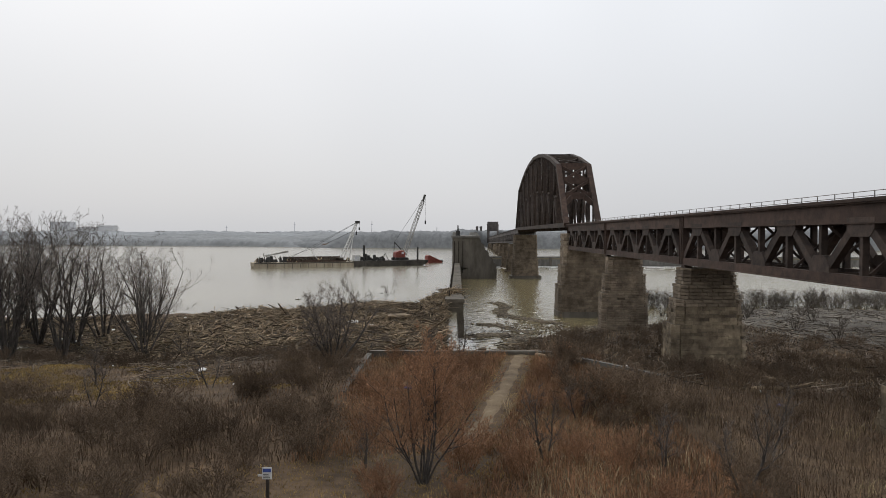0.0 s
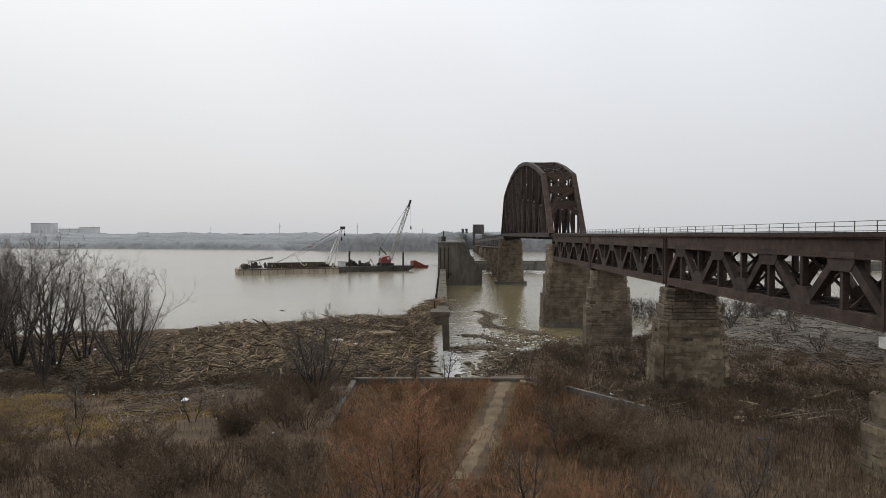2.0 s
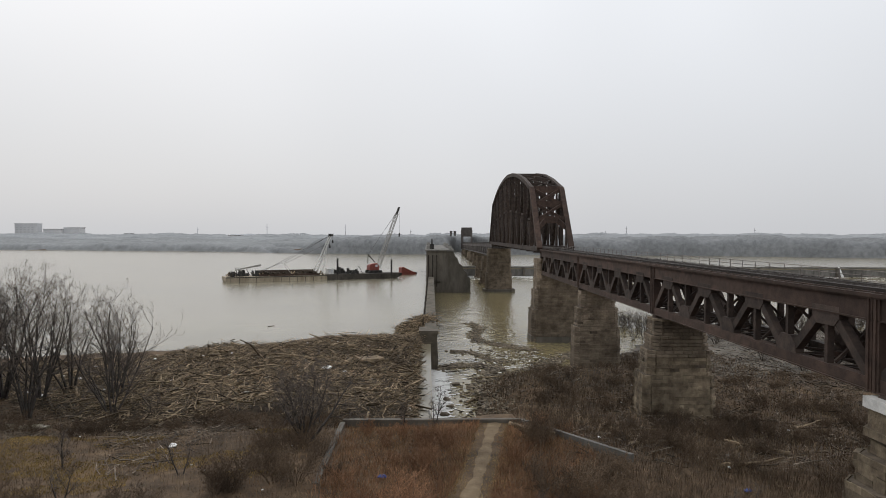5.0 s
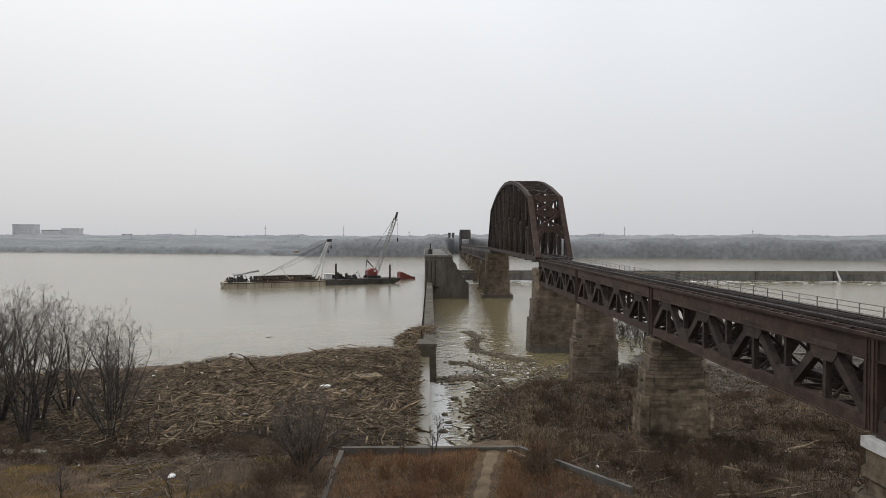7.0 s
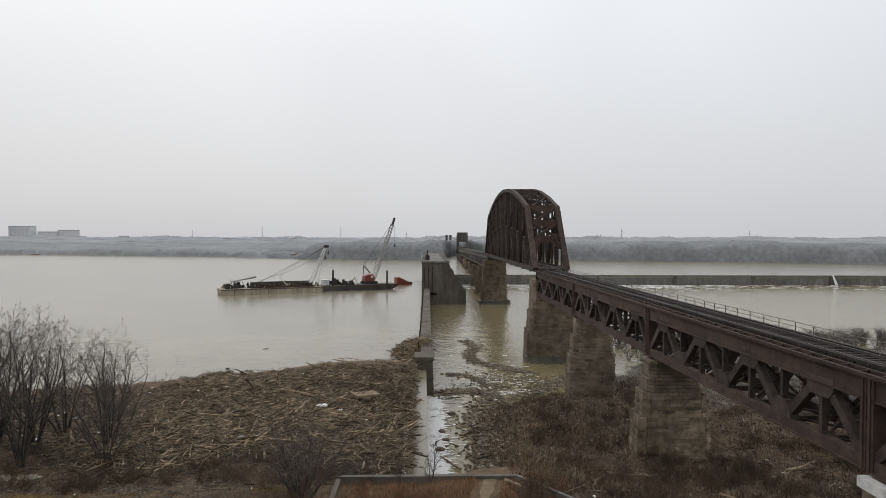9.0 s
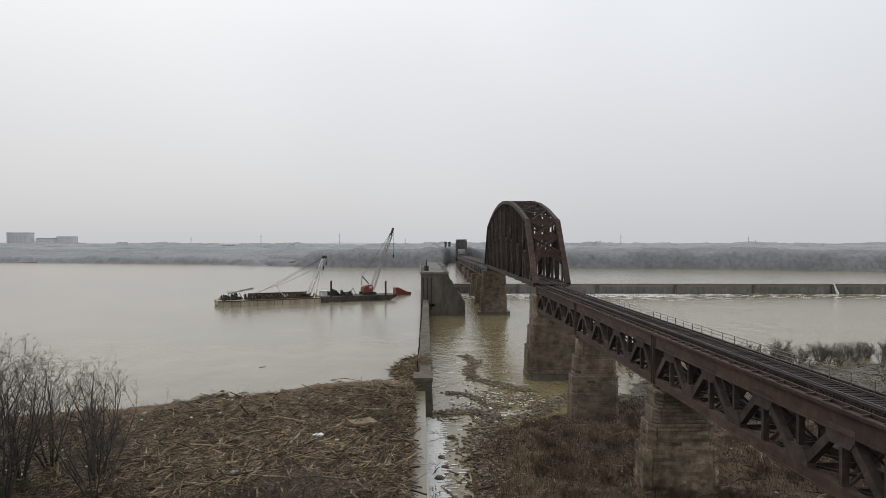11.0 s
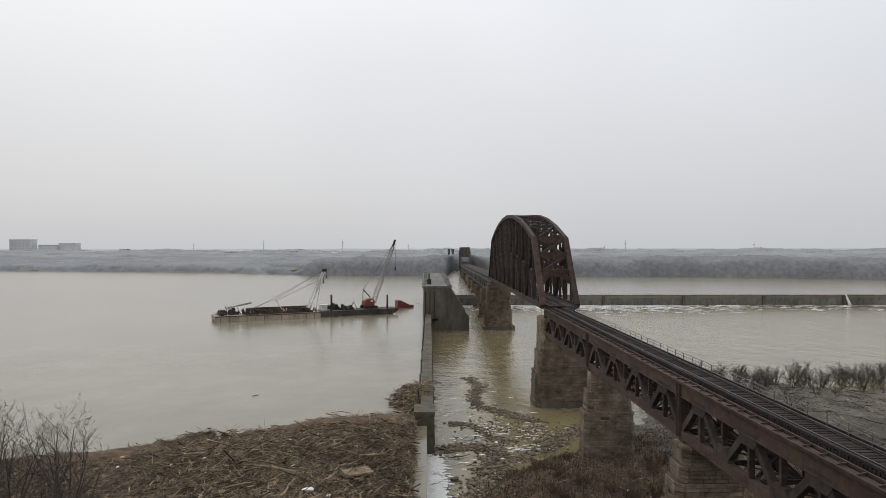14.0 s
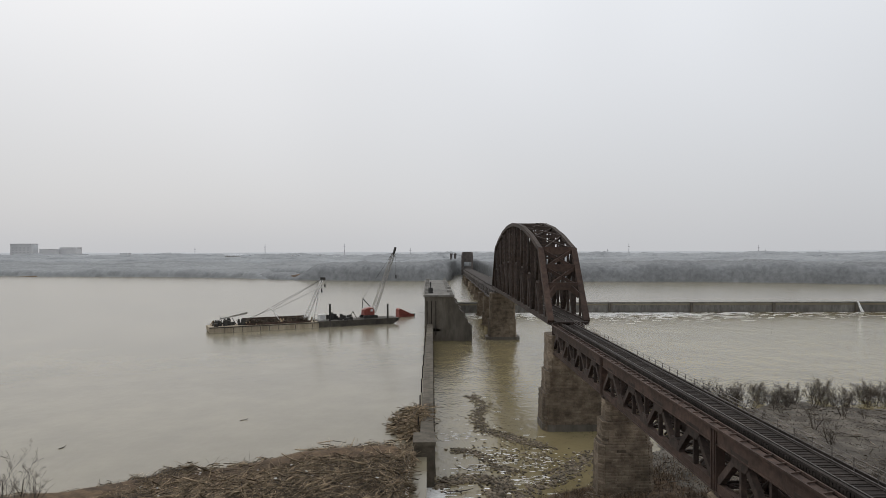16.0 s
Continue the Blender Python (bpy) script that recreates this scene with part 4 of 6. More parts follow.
pier(62.6, 19.3, 23.45, 2.6, 11.75, 1.35, ((7.2, 0.95), (9.2, 0.6), (10.4, 0.25)), "rough limestone bridge pier with stepped, crumbling noses", seed=2)
pier(92.6, 19.7, 23.9, 1.2, 11.75, 1.35, ((7.4, 0.75), (9.7, 0.4)), "weathered limestone bridge pier above brush", False, seed=3)
pier(125.3, 19.1, 26.8, -1.2, 15.0, 2.6, ((6.0, 0.75), (9.5, 0.35)), "tall dark stone pier in the water under the arch span", False, cap=False, course=0.42, length=1.2, seed=4, plinth=1.2)
pier(228.5, 19.4, 26.6, -1.2, 14.6, 2.4, ((7.0, 0.35),), "stone pier in the river at the arch span end", False, cap=False, course=0.6, length=1.8, seed=5, plinth=1.5)
for i in range(1, 9):
    y = FAR[i]
    pier(y, far_x(y) - 3.3, far_x(y) + 3.3, -1.2, 11.9 - FAR_GRADE * (y - 226), 1.7, ((1.6, 0.9), (6.0, 0.4)), "distant pale stone pier of the river bridge", False, cap=False, course=1.1, length=2.4, seed=6 + i)
p4 = pier(32.3, 19.4, 23.4, 4.6, 10.2, 1.3, ((8.2, 0.95), (9.4, 0.5)), "rough limestone bridge pier with a white-painted bearing block", seed=20, cap=False)
part("cap_slab", Shape().plate(ring(19.05, 23.8, -1.45, 1.45, 0.6), "z", 10.2, 10.55), M_STONE, p4)
part("bearing_block", Shape().plate(ring(19.25, 20.5, -1.0, 1.0, 0.05), "z", 10.554, 11.4), M_STONE, p4, "tan stone bearing block")
part("painted_band", Shape().plate(ring(19.1, 20.65, -1.15, 1.15, 0.05), "z", 11.404, 11.86), M_WHITE, p4, "white-painted band")
part("bearing_block", Shape().plate(ring(22.4, 23.7, -1.0, 1.0, 0.05), "z", 10.554, 11.86), M_STONE, p4)
for yy, xs, zb in ((32.6, (XN, XF), 11.86), (62.9, (XN, XF), 11.78), (92.9, (XN, XF), 11.78)):
    for xx in xs:
        shoe = single("bridge_bearing", Shape().plate(((-0.5, zb + 0.004), (0.5, zb + 0.004), (0.3, ZB - 0.344), (-0.3, ZB - 0.344)), "x", -0.3, 0.3), M_STEEL,
                      "dark cast steel bridge bearing on the pier", "bearing", "bridge bearings", loc=(xx, yy, -DROP))


# ---- plants ----
def prisms(P, Q, R0, R1):
    """Three-sided tapered sticks from arrays of ends and radii."""
    P, Q = np.asarray(P, float), np.asarray(Q, float)
    A = Q - P
    A /= np.linalg.norm(A, axis=1, keepdims=True) + 1e-9
    H = np.where(np.abs(A[:, 2:3]) < 0.9, np.array([[0, 0, 1.0]]), np.array([[1.0, 0, 0]]))
    S = np.cross(A, H)
    S /= np.linalg.norm(S, axis=1, keepdims=True) + 1e-9
    U = np.cross(S, A)
    V = []
    for E, R in ((P, R0), (Q, R1)):
        for a in (0.3, 0.3 + 2 * math.pi / 3, 0.3 + 4 * math.pi / 3):
            V.append(E + (S * math.cos(a) + U * math.sin(a)) * np.asarray(R)[:, None])
    V = np.stack(V, 1)
    k = np.arange(len(P))[:, None] * 6
    F = np.concatenate([k + np.array([[0, 1, 4, 3]]), k + np.array([[1, 2, 5, 4]]), k + np.array([[2, 0, 3, 5]])])
    return V.reshape(-1, 3), F


def grow(seed, height, stems, lean, levels, kids, thick, tip=0.011, droop=0.0, base_spread=0.3, straight=0.7):
    """Stems and branches of a leafless plant: lists of thick and thin pieces."""
    r = np.random.default_rng(seed)
    thickset, thinset = [], []

    def run(p, d, length, rad, level):
        n = 4 if level < 2 else 3
        pts, dirs = [p], []
        for i in range(n):
            d = d + r.normal(0, 0.10 + 0.05 * level, 3) + np.array([0, 0, 0.10 * straight - droop * level * 0.05])
            d = d / np.linalg.norm(d)
            q = pts[-1] + d * length / n
            ra, rb = rad * (1 - 0.8 * i / n), rad * (1 - 0.8 * (i + 1) / n)
            (thickset if level < 2 else thinset).append((pts[-1], q, max(ra, tip), max(rb, tip * 0.7)))
            pts.append(q)
            dirs.append(d)
        if level >= levels:
            return
        m = kids[level]
        for c in range(m):
            u = (0.25 if level == 0 else 0.15) + (0.8 if level == 0 else 0.85) * (c + r.random()) / m
            u = min(u, 0.99)
            i = min(int(u * n), n - 1)
            s = pts[i] + (pts[i + 1] - pts[i]) * (u * n - i)
            side = r.normal(0, 1, 3)
            side -= dirs[i] * side.dot(dirs[i])
            side /= np.linalg.norm(side) + 1e-9
            spread = r.uniform(0.45, 0.95)
            nd = dirs[i] * math.cos(spread) + side * math.sin(spread)
            run(s, nd, length * r.uniform(0.36, 0.58) * (1.1 - 0.45 * u), rad * (1 - 0.75 * u) * 0.55, level + 1)

    for k in range(stems):
        a = 2 * math.pi * (k + r.random() * 0.6) / stems
        d = np.array([math.cos(a) * lean * r.uniform(0.3, 1.2), math.sin(a) * lean * r.uniform(0.3, 1.2), 1.0])
        run(np.array([math.cos(a) * base_spread * r.random(), math.sin(a) * base_spread * r.random(), -0.15]), d / np.linalg.norm(d), height * r.uniform(0.72, 1.0), thick * r.uniform(0.7, 1.1), 0)
    return thickset, thinset


def plant_mesh(name, pieces, material):
    P, Q, A, B = zip(*pieces)
    return raw_mesh(name, *prisms(P, Q, A, B), material)


def plant(name, loc, label, category, group, recipe, bark, twig, scale=1.0, turn=0.0):
    a, b = grow(**recipe)
    k = recipe["height"] / max(p[1][2] for p in a + b)
    a, b = ([(p * k, q * k, r0, r1) for p, q, r0, r1 in s] for s in (a, b))
    if category == "shrub":
        t = single(name, plant_mesh(name, a + b, twig), None, label, category, group, loc=loc, turn=turn)
        t.scale = (scale,) * 3
        return t
    t = thing(name, loc, label, category, group, turn)
    part("trunk", plant_mesh("trunk", a, bark), None, t)
    if b:
        part("crown", plant_mesh("crown", b, twig), None, t)
    t.scale = (scale,) * 3
    return t


def again(src, x, y, z, turn, scale):
    c = copy_thing(src, pose(x, y, z, 0, 0, turn))
    c.scale = (scale,) * 3
    return c


rt = random.Random(5)

# tall bare trees on the flats
TALL = []
for k in range(4):
    x, y = ((-33.5, 53.0), (-37.2, 55.5), (-36.0, 58.5), (-31.6, 60.5))[k]
    TALL.append(plant("bare_tree", (x, y, float(land(x, y))), "tall bare grey multi-stemmed tree on the flats", "tree", "riverside trees",
                      dict(seed=40 + k, height=10.6, stems=6 + k % 2, lean=0.40, levels=4, kids=(7, 4, 4, 2), thick=0.13, tip=0.008, straight=1.0), M_BARK, M_TWIG, rt.uniform(0.95, 1.1)))
for i in range(20):
    x = -24.2 - 1.7 * i + rt.uniform(-0.8, 0.8)
    y = 51.5 + (i * 7.3) % 17 + rt.uniform(-1, 1)
    if x > -28:
        y = max(y, 56)
    again(TALL[i % 4], x, y, float(land(x, y)), rt.uniform(0, 360), rt.uniform(0.92, 1.1) * float(np.interp(x, (-40, -31, -23), (1.03, 1.0, 0.82))))

# single small trees and bushes round the field
ROUND = plant("bare_tree", (-7.1, 43.0, float(land(-7.1, 43.0))), "low round-crowned bare tree beside the abutment", "tree", "",
              dict(seed=61, height=5.6, stems=8, lean=0.72, levels=4, kids=(8, 6, 4, 3), thick=0.10, tip=0.008, straight=0.8), M_BARK, M_TWIG)
NEAR = plant("willow_tree", (-1.0, 24.3, float(land(-1.0, 24.3))), "red-twigged young willow with several upright stems", "tree", "",
             dict(seed=62, height=5.0, stems=9, lean=0.52, levels=4, kids=(9, 6, 5, 3), thick=0.055, tip=0.006, straight=1.1), M_BARK, M_WILLOW)
SMALL = plant("sapling", (3.0, 26.6, float(land(3.0, 26.6))), "small leafless grey-brown sapling in dead grass", "tree", "saplings",
              dict(seed=63, height=2.7, stems=2, lean=0.3, levels=4, kids=(7, 5, 4, 3), thick=0.06, tip=0.006), M_BARK, M_TWIG)
for x, y, s in ((6.6, 25.6, 0.85), (8.4, 23.8, 1.0), (-2.9, 25.4, 0.6), (5.0, 31.5, 0.6), (11.0, 28.0, 0.8), (-12.5, 38.5, 0.8), (0.4, 46.4, 0.9), (13.6, 33.0, 0.7), (-16.5, 34.5, 0.8), (-19.5, 40.5, 0.9), (-20.5, 55.5, 0.9), (-1.6, 45.2, 0.8)):
    again(SMALL, x, y, float(land(x, y)), rt.uniform(0, 360), s)

WILLOW = plant("willow_shrub", (2.0, 24.8, float(land(2.0, 24.8))), "red-brown leafless willow shrub", "shrub", "willow shrubs",
               dict(seed=64, height=1.7, stems=13, lean=0.5, levels=3, kids=(6, 5, 3), thick=0.022, tip=0.006, straight=1.0), M_WILLOW, M_WILLOW)
GREY = plant("bare_shrub", (9.0, 36.0, float(land(9.0, 36.0))), "tangled leafless dark brown shrub", "shrub", "bare shrubs",
             dict(seed=65, height=1.6, stems=14, lean=0.8, levels=3, kids=(7, 5, 3), thick=0.024, tip=0.007, straight=0.4), M_THICKET, M_THICKET)
for i in range(46):
    x, y = rt.uniform(-4.2, 7), rt.uniform(22, 46)
    if abs(x - np.interp(y, (22.6, 24.1, 27.7, 31.6, 36.8, 44.4, 47), (-6.7, -4, -0.4, 0.9, 2.2, 3.6, 4.2))) > 1.7:
        again(WILLOW, x, y, float(land(x, y)), rt.uniform(0, 360), rt.uniform(0.5, 1.05))
for i in range(170):
    if i % 2:
        x, y = rt.uniform(5.5, 45), rt.uniform(20, 62)
    else:
        x, y = rt.uniform(-34, -4), rt.uniform(20, 37)
    if -5 < x < 6 and y > 46:
        continue
    again(GREY, x, y, float(land(x, y)), rt.uniform(0, 360), rt.uniform(0.45, 1.2))
for i in range(34):
    x, y = rt.uniform(-30, -5.8), rt.uniform(47.5, 56)
    again(GREY, x, y, float(land(x, y)), rt.uniform(0, 360), rt.uniform(0.5, 1.0))
for i in range(110):
    x, y = rt.uniform(9, 48), rt.uniform(44, 92)
    again(GREY, x, y, float(land(x, y)), rt.uniform(0, 360), rt.uniform(0.5, 1.1))
for i in range(18):
    x, y = rt.uniform(-10.5, -5.7), rt.uniform(35, 46.5)
    again(GREY, x, y, float(land(x, y)), rt.uniform(0, 360), rt.uniform(0.5, 1.0))
for x, y, s in ((5.6, 33.4, 1.5), (6.6, 33.0, 1.4), (8.2, 31.6, 1.2), (-5.6, 29.5, 1.2), (-10, 28.2, 1.1)):
    again(GREY, x, y, float(land(x, y)), rt.uniform(0, 360), s)

# leaning bare shrubs on the low island
ISLE = [plant("island_shrub", (44 + 9 * k, 139, float(land(44 + 9 * k, 139))), "bare bent shrub on the flooded island", "shrub", "island shrubs",
              dict(seed=70 + k, height=3.6, stems=6, lean=0.6, levels=3, kids=(5, 4, 2), thick=0.075, tip=0.015, straight=0.7), M_WOODS_BROWN, M_WOODS_BROWN) for k in range(3)]
for i in range(270):
    x = 30 + (i * 0.618034 % 1.0) * 108
    y = rt.uniform(135, 146) if i % 5 else rt.uniform(85, 135)
    again(ISLE[i % 3], x, y, max(0.0, float(land(x, y))), rt.uniform(0, 360), rt.uniform(0.55, 1.1))


def blades(count, box, height, width, seed, keep, lean=0.5, material=M_BRUSH, name="brush", label="", clump=0.0, ground_at=land):
    """Loose stalks of grass and brush as one object."""
    r = np.random.default_rng(seed)
    x, y = r.uniform(box[0], box[1], count), r.uniform(box[2], box[3], count)
    ok = keep(x, y, r.random(count))
    x, y = x[ok], y[ok]
    if clump:
        k = r.integers(0, max(1, len(x) // 40), len(x))
        x, y = x[k] + r.normal(0, clump, len(x)), y[k] + r.normal(0, clump, len(x))
        ok = keep(x, y, np.zeros(len(x)))
        x, y = x[ok], y[ok]
    n = len(x)
    z = ground_at(x, y) - 0.05
    h = r.uniform(height[0], height[1], n) * r.uniform(0.6, 1.0, n)
    a = r.uniform(0, 2 * math.pi, n)
    b = r.uniform(0, 2 * math.pi, n)
    wv = np.stack([np.cos(a), np.sin(a), np.zeros(n)], 1) * (r.uniform(width[0], width[1], n) / 2)[:, None]
    base = np.stack([x, y, z], 1)
    out = lean * h * r.random(n)
    mid = base + np.stack([np.cos(b) * out * 0.35, np.sin(b) * out * 0.35, h * 0.6], 1)
    top = base + np.stack([np.cos(b) * out, np.sin(b) * out, h * np.sqrt(np.maximum(0.2, 1 - (out / h) ** 2 * 0.6))], 1)
    V = np.stack([base - wv, base + wv, mid + wv * 0.8, mid - wv * 0.8, top], 1).reshape(-1, 3)
    k = np.arange(n)[:, None] * 5
    F = np.concatenate([k + np.array([[0, 1, 2]]), k + np.array([[0, 2, 3]]), k + np.array([[3, 2, 4]])])
    return single(name, raw_mesh(name, V, F, material), None, label, "grass", kind="stuff")


PATH_Y = (18.0, 21.0, 22.6, 24.1, 27.7, 31.6, 36.8, 44.4, 47.0)
PATH_X = (-30.0, -12.0, -6.7, -4.0, 0.2, 1.2, 2.3, 3.6, 4.2)


def off_path(x, y, w=0.5):
    d = np.abs(x - np.interp(y, PATH_Y, PATH_X))
    lim = np.where(y < 27, w * 2.3 + (27 - y) * 0.9, w)
    return d > lim


def on_field(x, y):
    return np.where(np.abs(x - 0.5) < 5.9, y < 47.2, np.where(x < 0, y < 57, True))


def moss_zone(x, y):
    return (x > -27 + 1.5 * np.sin(y)) & (x < -9.5 + 1.5 * np.sin(y * 1.7)) & (y > 34.3 + np.sin(x * 0.8)) & (y < 47 + 0.7 * np.sin(x)) & (wobble(x * 0.7 + 3, y * 0.9) + 0.5 * wobble(x * 2.1, y * 2.6) > -0.22)


def brush_keep(x, y, u):
    w = wobble(x * 0.6, y * 0.6)
    return off_path(x, y, 0.95) & on_field(x, y) & ~moss_zone(x, y) & (u < 0.62 + 0.38 * w) & (y < 72)


def shady(x, y):
    """The rank growth towards the bridge and on the left of the field."""
    return (x > 8 + 2.5 * np.sin(y * 0.35)) & (y > 27 + 3 * np.sin(x * 0.4)) | (x < -9 + 2 * np.sin(y * 0.5))


blades(75000, (-42, 48, 14, 72), (0.2, 0.75), (0.012, 0.035), 81, lambda x, y, u: brush_keep(x, y, u) & ~shady(x, y), 0.8, M_BRUSH, "dead_brush", "dead brown brush and weeds over the field")
blades(110000, (-42, 48, 14, 72), (0.2, 0.75), (0.012, 0.035), 78, lambda x, y, u: brush_keep(x, y, u) & shady(x, y), 0.9, M_BRUSH_GREY, "dead_brush", "dull grey-brown dead weeds and twigs")
blades(80000, (-34, -4.5, 14, 33.5), (0.25, 0.8), (0.014, 0.034), 80, lambda x, y, u: off_path(x, y, 1.2) & (u < 0.6 + 0.4 * wobble(x * 0.5, y * 0.7)), 0.7, M_THICKET, "dark_brush", "dark brown tangled winter brush")
blades(60000, (5.5, 40, 18, 50), (0.3, 1.0), (0.014, 0.034), 79, lambda x, y, u: u < 0.5 + 0.5 * wobble(x * 0.45, y * 0.6 + 3), 0.8, M_THICKET, "dark_brush", "dark brown tangled winter brush")
blades(95000, (-5.5, 9, 15, 46.7), (0.15, 0.65), (0.012, 0.026), 82, lambda x, y, u: off_path(x, y, 0.95) & (u < 0.5 + 0.45 * wobble(x, y)), 0.9, M_WILLOW, "russet_weeds", "russet dry weeds beside the path")
blades(30000, (2, 40, 14, 34), (0.3, 0.8), (0.012, 0.03), 83, lambda x, y, u: off_path(x, y) & (wobble(x * 1.3, y * 1.3 + 4) > 0.25), 0.8, M_STRAW, "straw_grass", "pale straw-coloured dead grass in tufts")
blades(110000, (-30, -8, 33, 49), (0.05, 0.22), (0.02, 0.05), 84, lambda x, y, u: moss_zone(x, y), 0.8, M_MOSS, "winter_grass", "olive and tan winter grass on the flats")
blades(60000, (-18, 5, 15, 28), (0.05, 0.2), (0.012, 0.03), 85, lambda x, y, u: ~off_path(x, y, 1.3) & (u < 0.85), 0.8, M_MOSS, "mown_grass", "short tan grass on the track verge")
blades(60000, (6, 42, 46, 118), (0.3, 1.1), (0.03, 0.07), 86, lambda x, y, u: (land(x, y) > 0.35) & (u < 0.5 + 0.5 * wobble(x * 0.5, y * 0.5)), 0.9, M_BRUSH_GREY, "bank_brush", "brown brush on the bank under the bridge")
blades(95000, (26, 135, 70, 150), (0.08, 0.4), (0.05, 0.14), 87, lambda x, y, u: (land(x, y) > 0.05) & (u < 0.6 + 0.7 * wobble(x * 0.4, y * 0.5)), 1.0, M_WOODS_BROWN, "island_brush", "flattened brown brush on the low island")

blades(150000, (-2, 7, 28, 47), (0.03, 0.14), (0.012, 0.03), 89, lambda x, y, u: ~off_path(x, y, 1.5) & (u < 0.05 + 1.3 * np.clip(np.abs(x - np.interp(y, PATH_Y, PATH_X)) - 0.22, 0, 1)), 0.9, M_MOSS, "path_grass", "short trodden tan grass along the path")

blades(110000, (-5, 9, 20, 46.6), (0.06, 0.3), (0.014, 0.032), 88, lambda x, y, u: off_path(x, y, 0.8) & (u < 0.75 + 0.5 * wobble(x * 0.8 + 2, y * 0.8)), 1.0, M_BRUSH, "low_grass", "low matted tan and russet grass on the terrace")
blades(120000, (-44, -5.6, 30, 60), (0.05, 0.3), (0.014, 0.034), 90, lambda x, y, u: ~moss_zone(x, y) & (u < 0.6 + 0.6 * wobble(x * 0.7 + 1, y * 0.8)), 1.0, M_BRUSH_GREY, "low_grass", "low matted grey-brown weeds on the flats")

# the worn path
V, F = [], []
for i, t in enumerate(np.linspace(0, 1, 60)):
    yy = 47.0 - 17.5 * t
    xc = float(np.interp(yy, PATH_Y, PATH_X))
    wd = 0.40 + 0.06 * math.sin(i * 0.35) + 0.05 * math.sin(i * 1.1)
    for k in range(5):
        xx = xc + wd * (k - 2) / 2
        V.append((xx, yy, float(land(xx, yy)) + 0.05 - 0.03 * abs(k - 2)))
F = [(i * 5 + k, i * 5 + k + 1, i * 5 + k + 6, i * 5 + k + 5) for i in range(59) for k in range(4)]
M_PATH = mat("trodden_pale_dirt", (0.125, 0.088, 0.052), (0.215, 0.16, 0.10), 0.9, 0.95, 0, 0.6, 14, third=(0.33, 0.285, 0.22))
single("path", raw_mesh("path", V, F, M_PATH, True), None, "pale trodden dirt path to the abutment wall", "path", kind="structure")

# ---- driftwood ----
rx = axis_steps((-100, -60, 20), (-60, -1.75, 120), (-1.75, -1.7, 1))
ry = np.linspace(50, 113, 130)
RX, RY = np.meshgrid(rx, ry)
ok = in_raft(RX, RY)
RZ = np.where(ok, mound(RX, RY), np.where(RY < 70, land(RX, RY) - 0.15, 2.6))
ri = np.arange(RX.size).reshape(RX.shape)
rq = np.stack([ri[:-1, :-1], ri[:-1, 1:], ri[1:, 1:], ri[1:, :-1]], -1).reshape(-1, 4)
okq = ok.ravel()[rq].sum(1) >= 1
single("debris_bank", raw_mesh("debris_bank", np.stack([RX, RY, RZ], -1).reshape(-1, 3), rq[okq], M_MULCH, True), None,
       "dark wet bank of packed wood litter against the dam", "driftwood", kind="stuff")


def sticks(count, box, keep, top, length, radius, seed, tilt, name, label, material=M_WOOD, comb=0.0):
    r = np.random.default_rng(seed)
    x, y = r.uniform(box[0], box[1], count), r.uniform(box[2], box[3], count)
    ok = keep(x, y)
    x, y = x[ok], y[ok]
    n = len(x)
    z = top(x, y) + r.uniform(-0.08, 0.30, n)
    a = r.uniform(0, math.pi, n) * (1 - comb) + comb * (0.6 + 0.5 * np.sin(x * 0.25 + y * 0.18))
    e = r.normal(0.04, tilt, n)
    ln = length[0] + (length[1] - length[0]) * r.random(n) ** 2.6
    rad = radius[0] + (radius[1] - radius[0]) * r.random(n) ** 3.2
    d = np.stack([np.cos(a) * np.cos(e), np.sin(a) * np.cos(e), np.sin(e)], 1)
    c = np.stack([x, y, z], 1)
    bend = c + r.normal(0, 0.05, (n, 3)) * ln[:, None]
    V0, F0 = prisms(c - d * ln[:, None] / 2, bend, rad, rad * 0.85)
    V1, F1 = prisms(bend, c + d * ln[:, None] / 2, rad * 0.85, rad * 0.4)
    return single(name, raw_mesh(name, np.concatenate([V0, V1]), np.concatenate([F0, F1 + len(V0)]), material), None, label, "driftwood", kind="stuff")


sticks(120000, (-75, -1.0, 49, 113), lambda x, y: in_raft(np.minimum(x, x * 0 - 1.75), y) & ((x < -1.6) | (np.sin(y * 1.7) + np.sin(y * 0.6) > -0.2)), mound, (0.2, 1.8), (0.010, 0.06), 91, 0.3, "driftwood", "jumbled bleached driftwood covering the bank", comb=0.12)
sticks(1300, (-2.6, -1.0, 57, 98), lambda x, y: np.sin(y * 0.8) + np.sin(y * 2.1 + 1) > -1.2, lambda x, y: 3.75 + 0.35 * bank((-1.0 - x) / 1.2), (0.5, 2.6), (0.02, 0.085), 98, 0.3, "driftwood", "branches hanging over the edge of the weir")
sticks(5200, (-26, -1.2, 50, 108), lambda x, y: in_raft(np.minimum(x, x * 0 - 1.75), y), lambda x, y: mound(x, y) + 0.15, (1.0, 4.2), (0.022, 0.10), 92, 0.28, "driftwood", "larger grey-brown driftwood branches on the bank", comb=0.15)
sticks(15000, (8, 60, 40, 105), lambda x, y: land(x, y) > 0.3, land, (0.4, 3.6), (0.012, 0.06), 93, 0.22, "driftwood", "scattered driftwood under the bridge", M_WOOD_DULL, comb=0.15)
sticks(7000, (-45, -6, 33, 60), lambda x, y: (land(x, y) > 3) & (y > 44 + 6 * np.sin(x * 0.5)), land, (0.3, 2.6), (0.012, 0.05), 94, 0.15, "driftwood", "scattered dark sticks on the wet flats", M_WOOD_DULL)
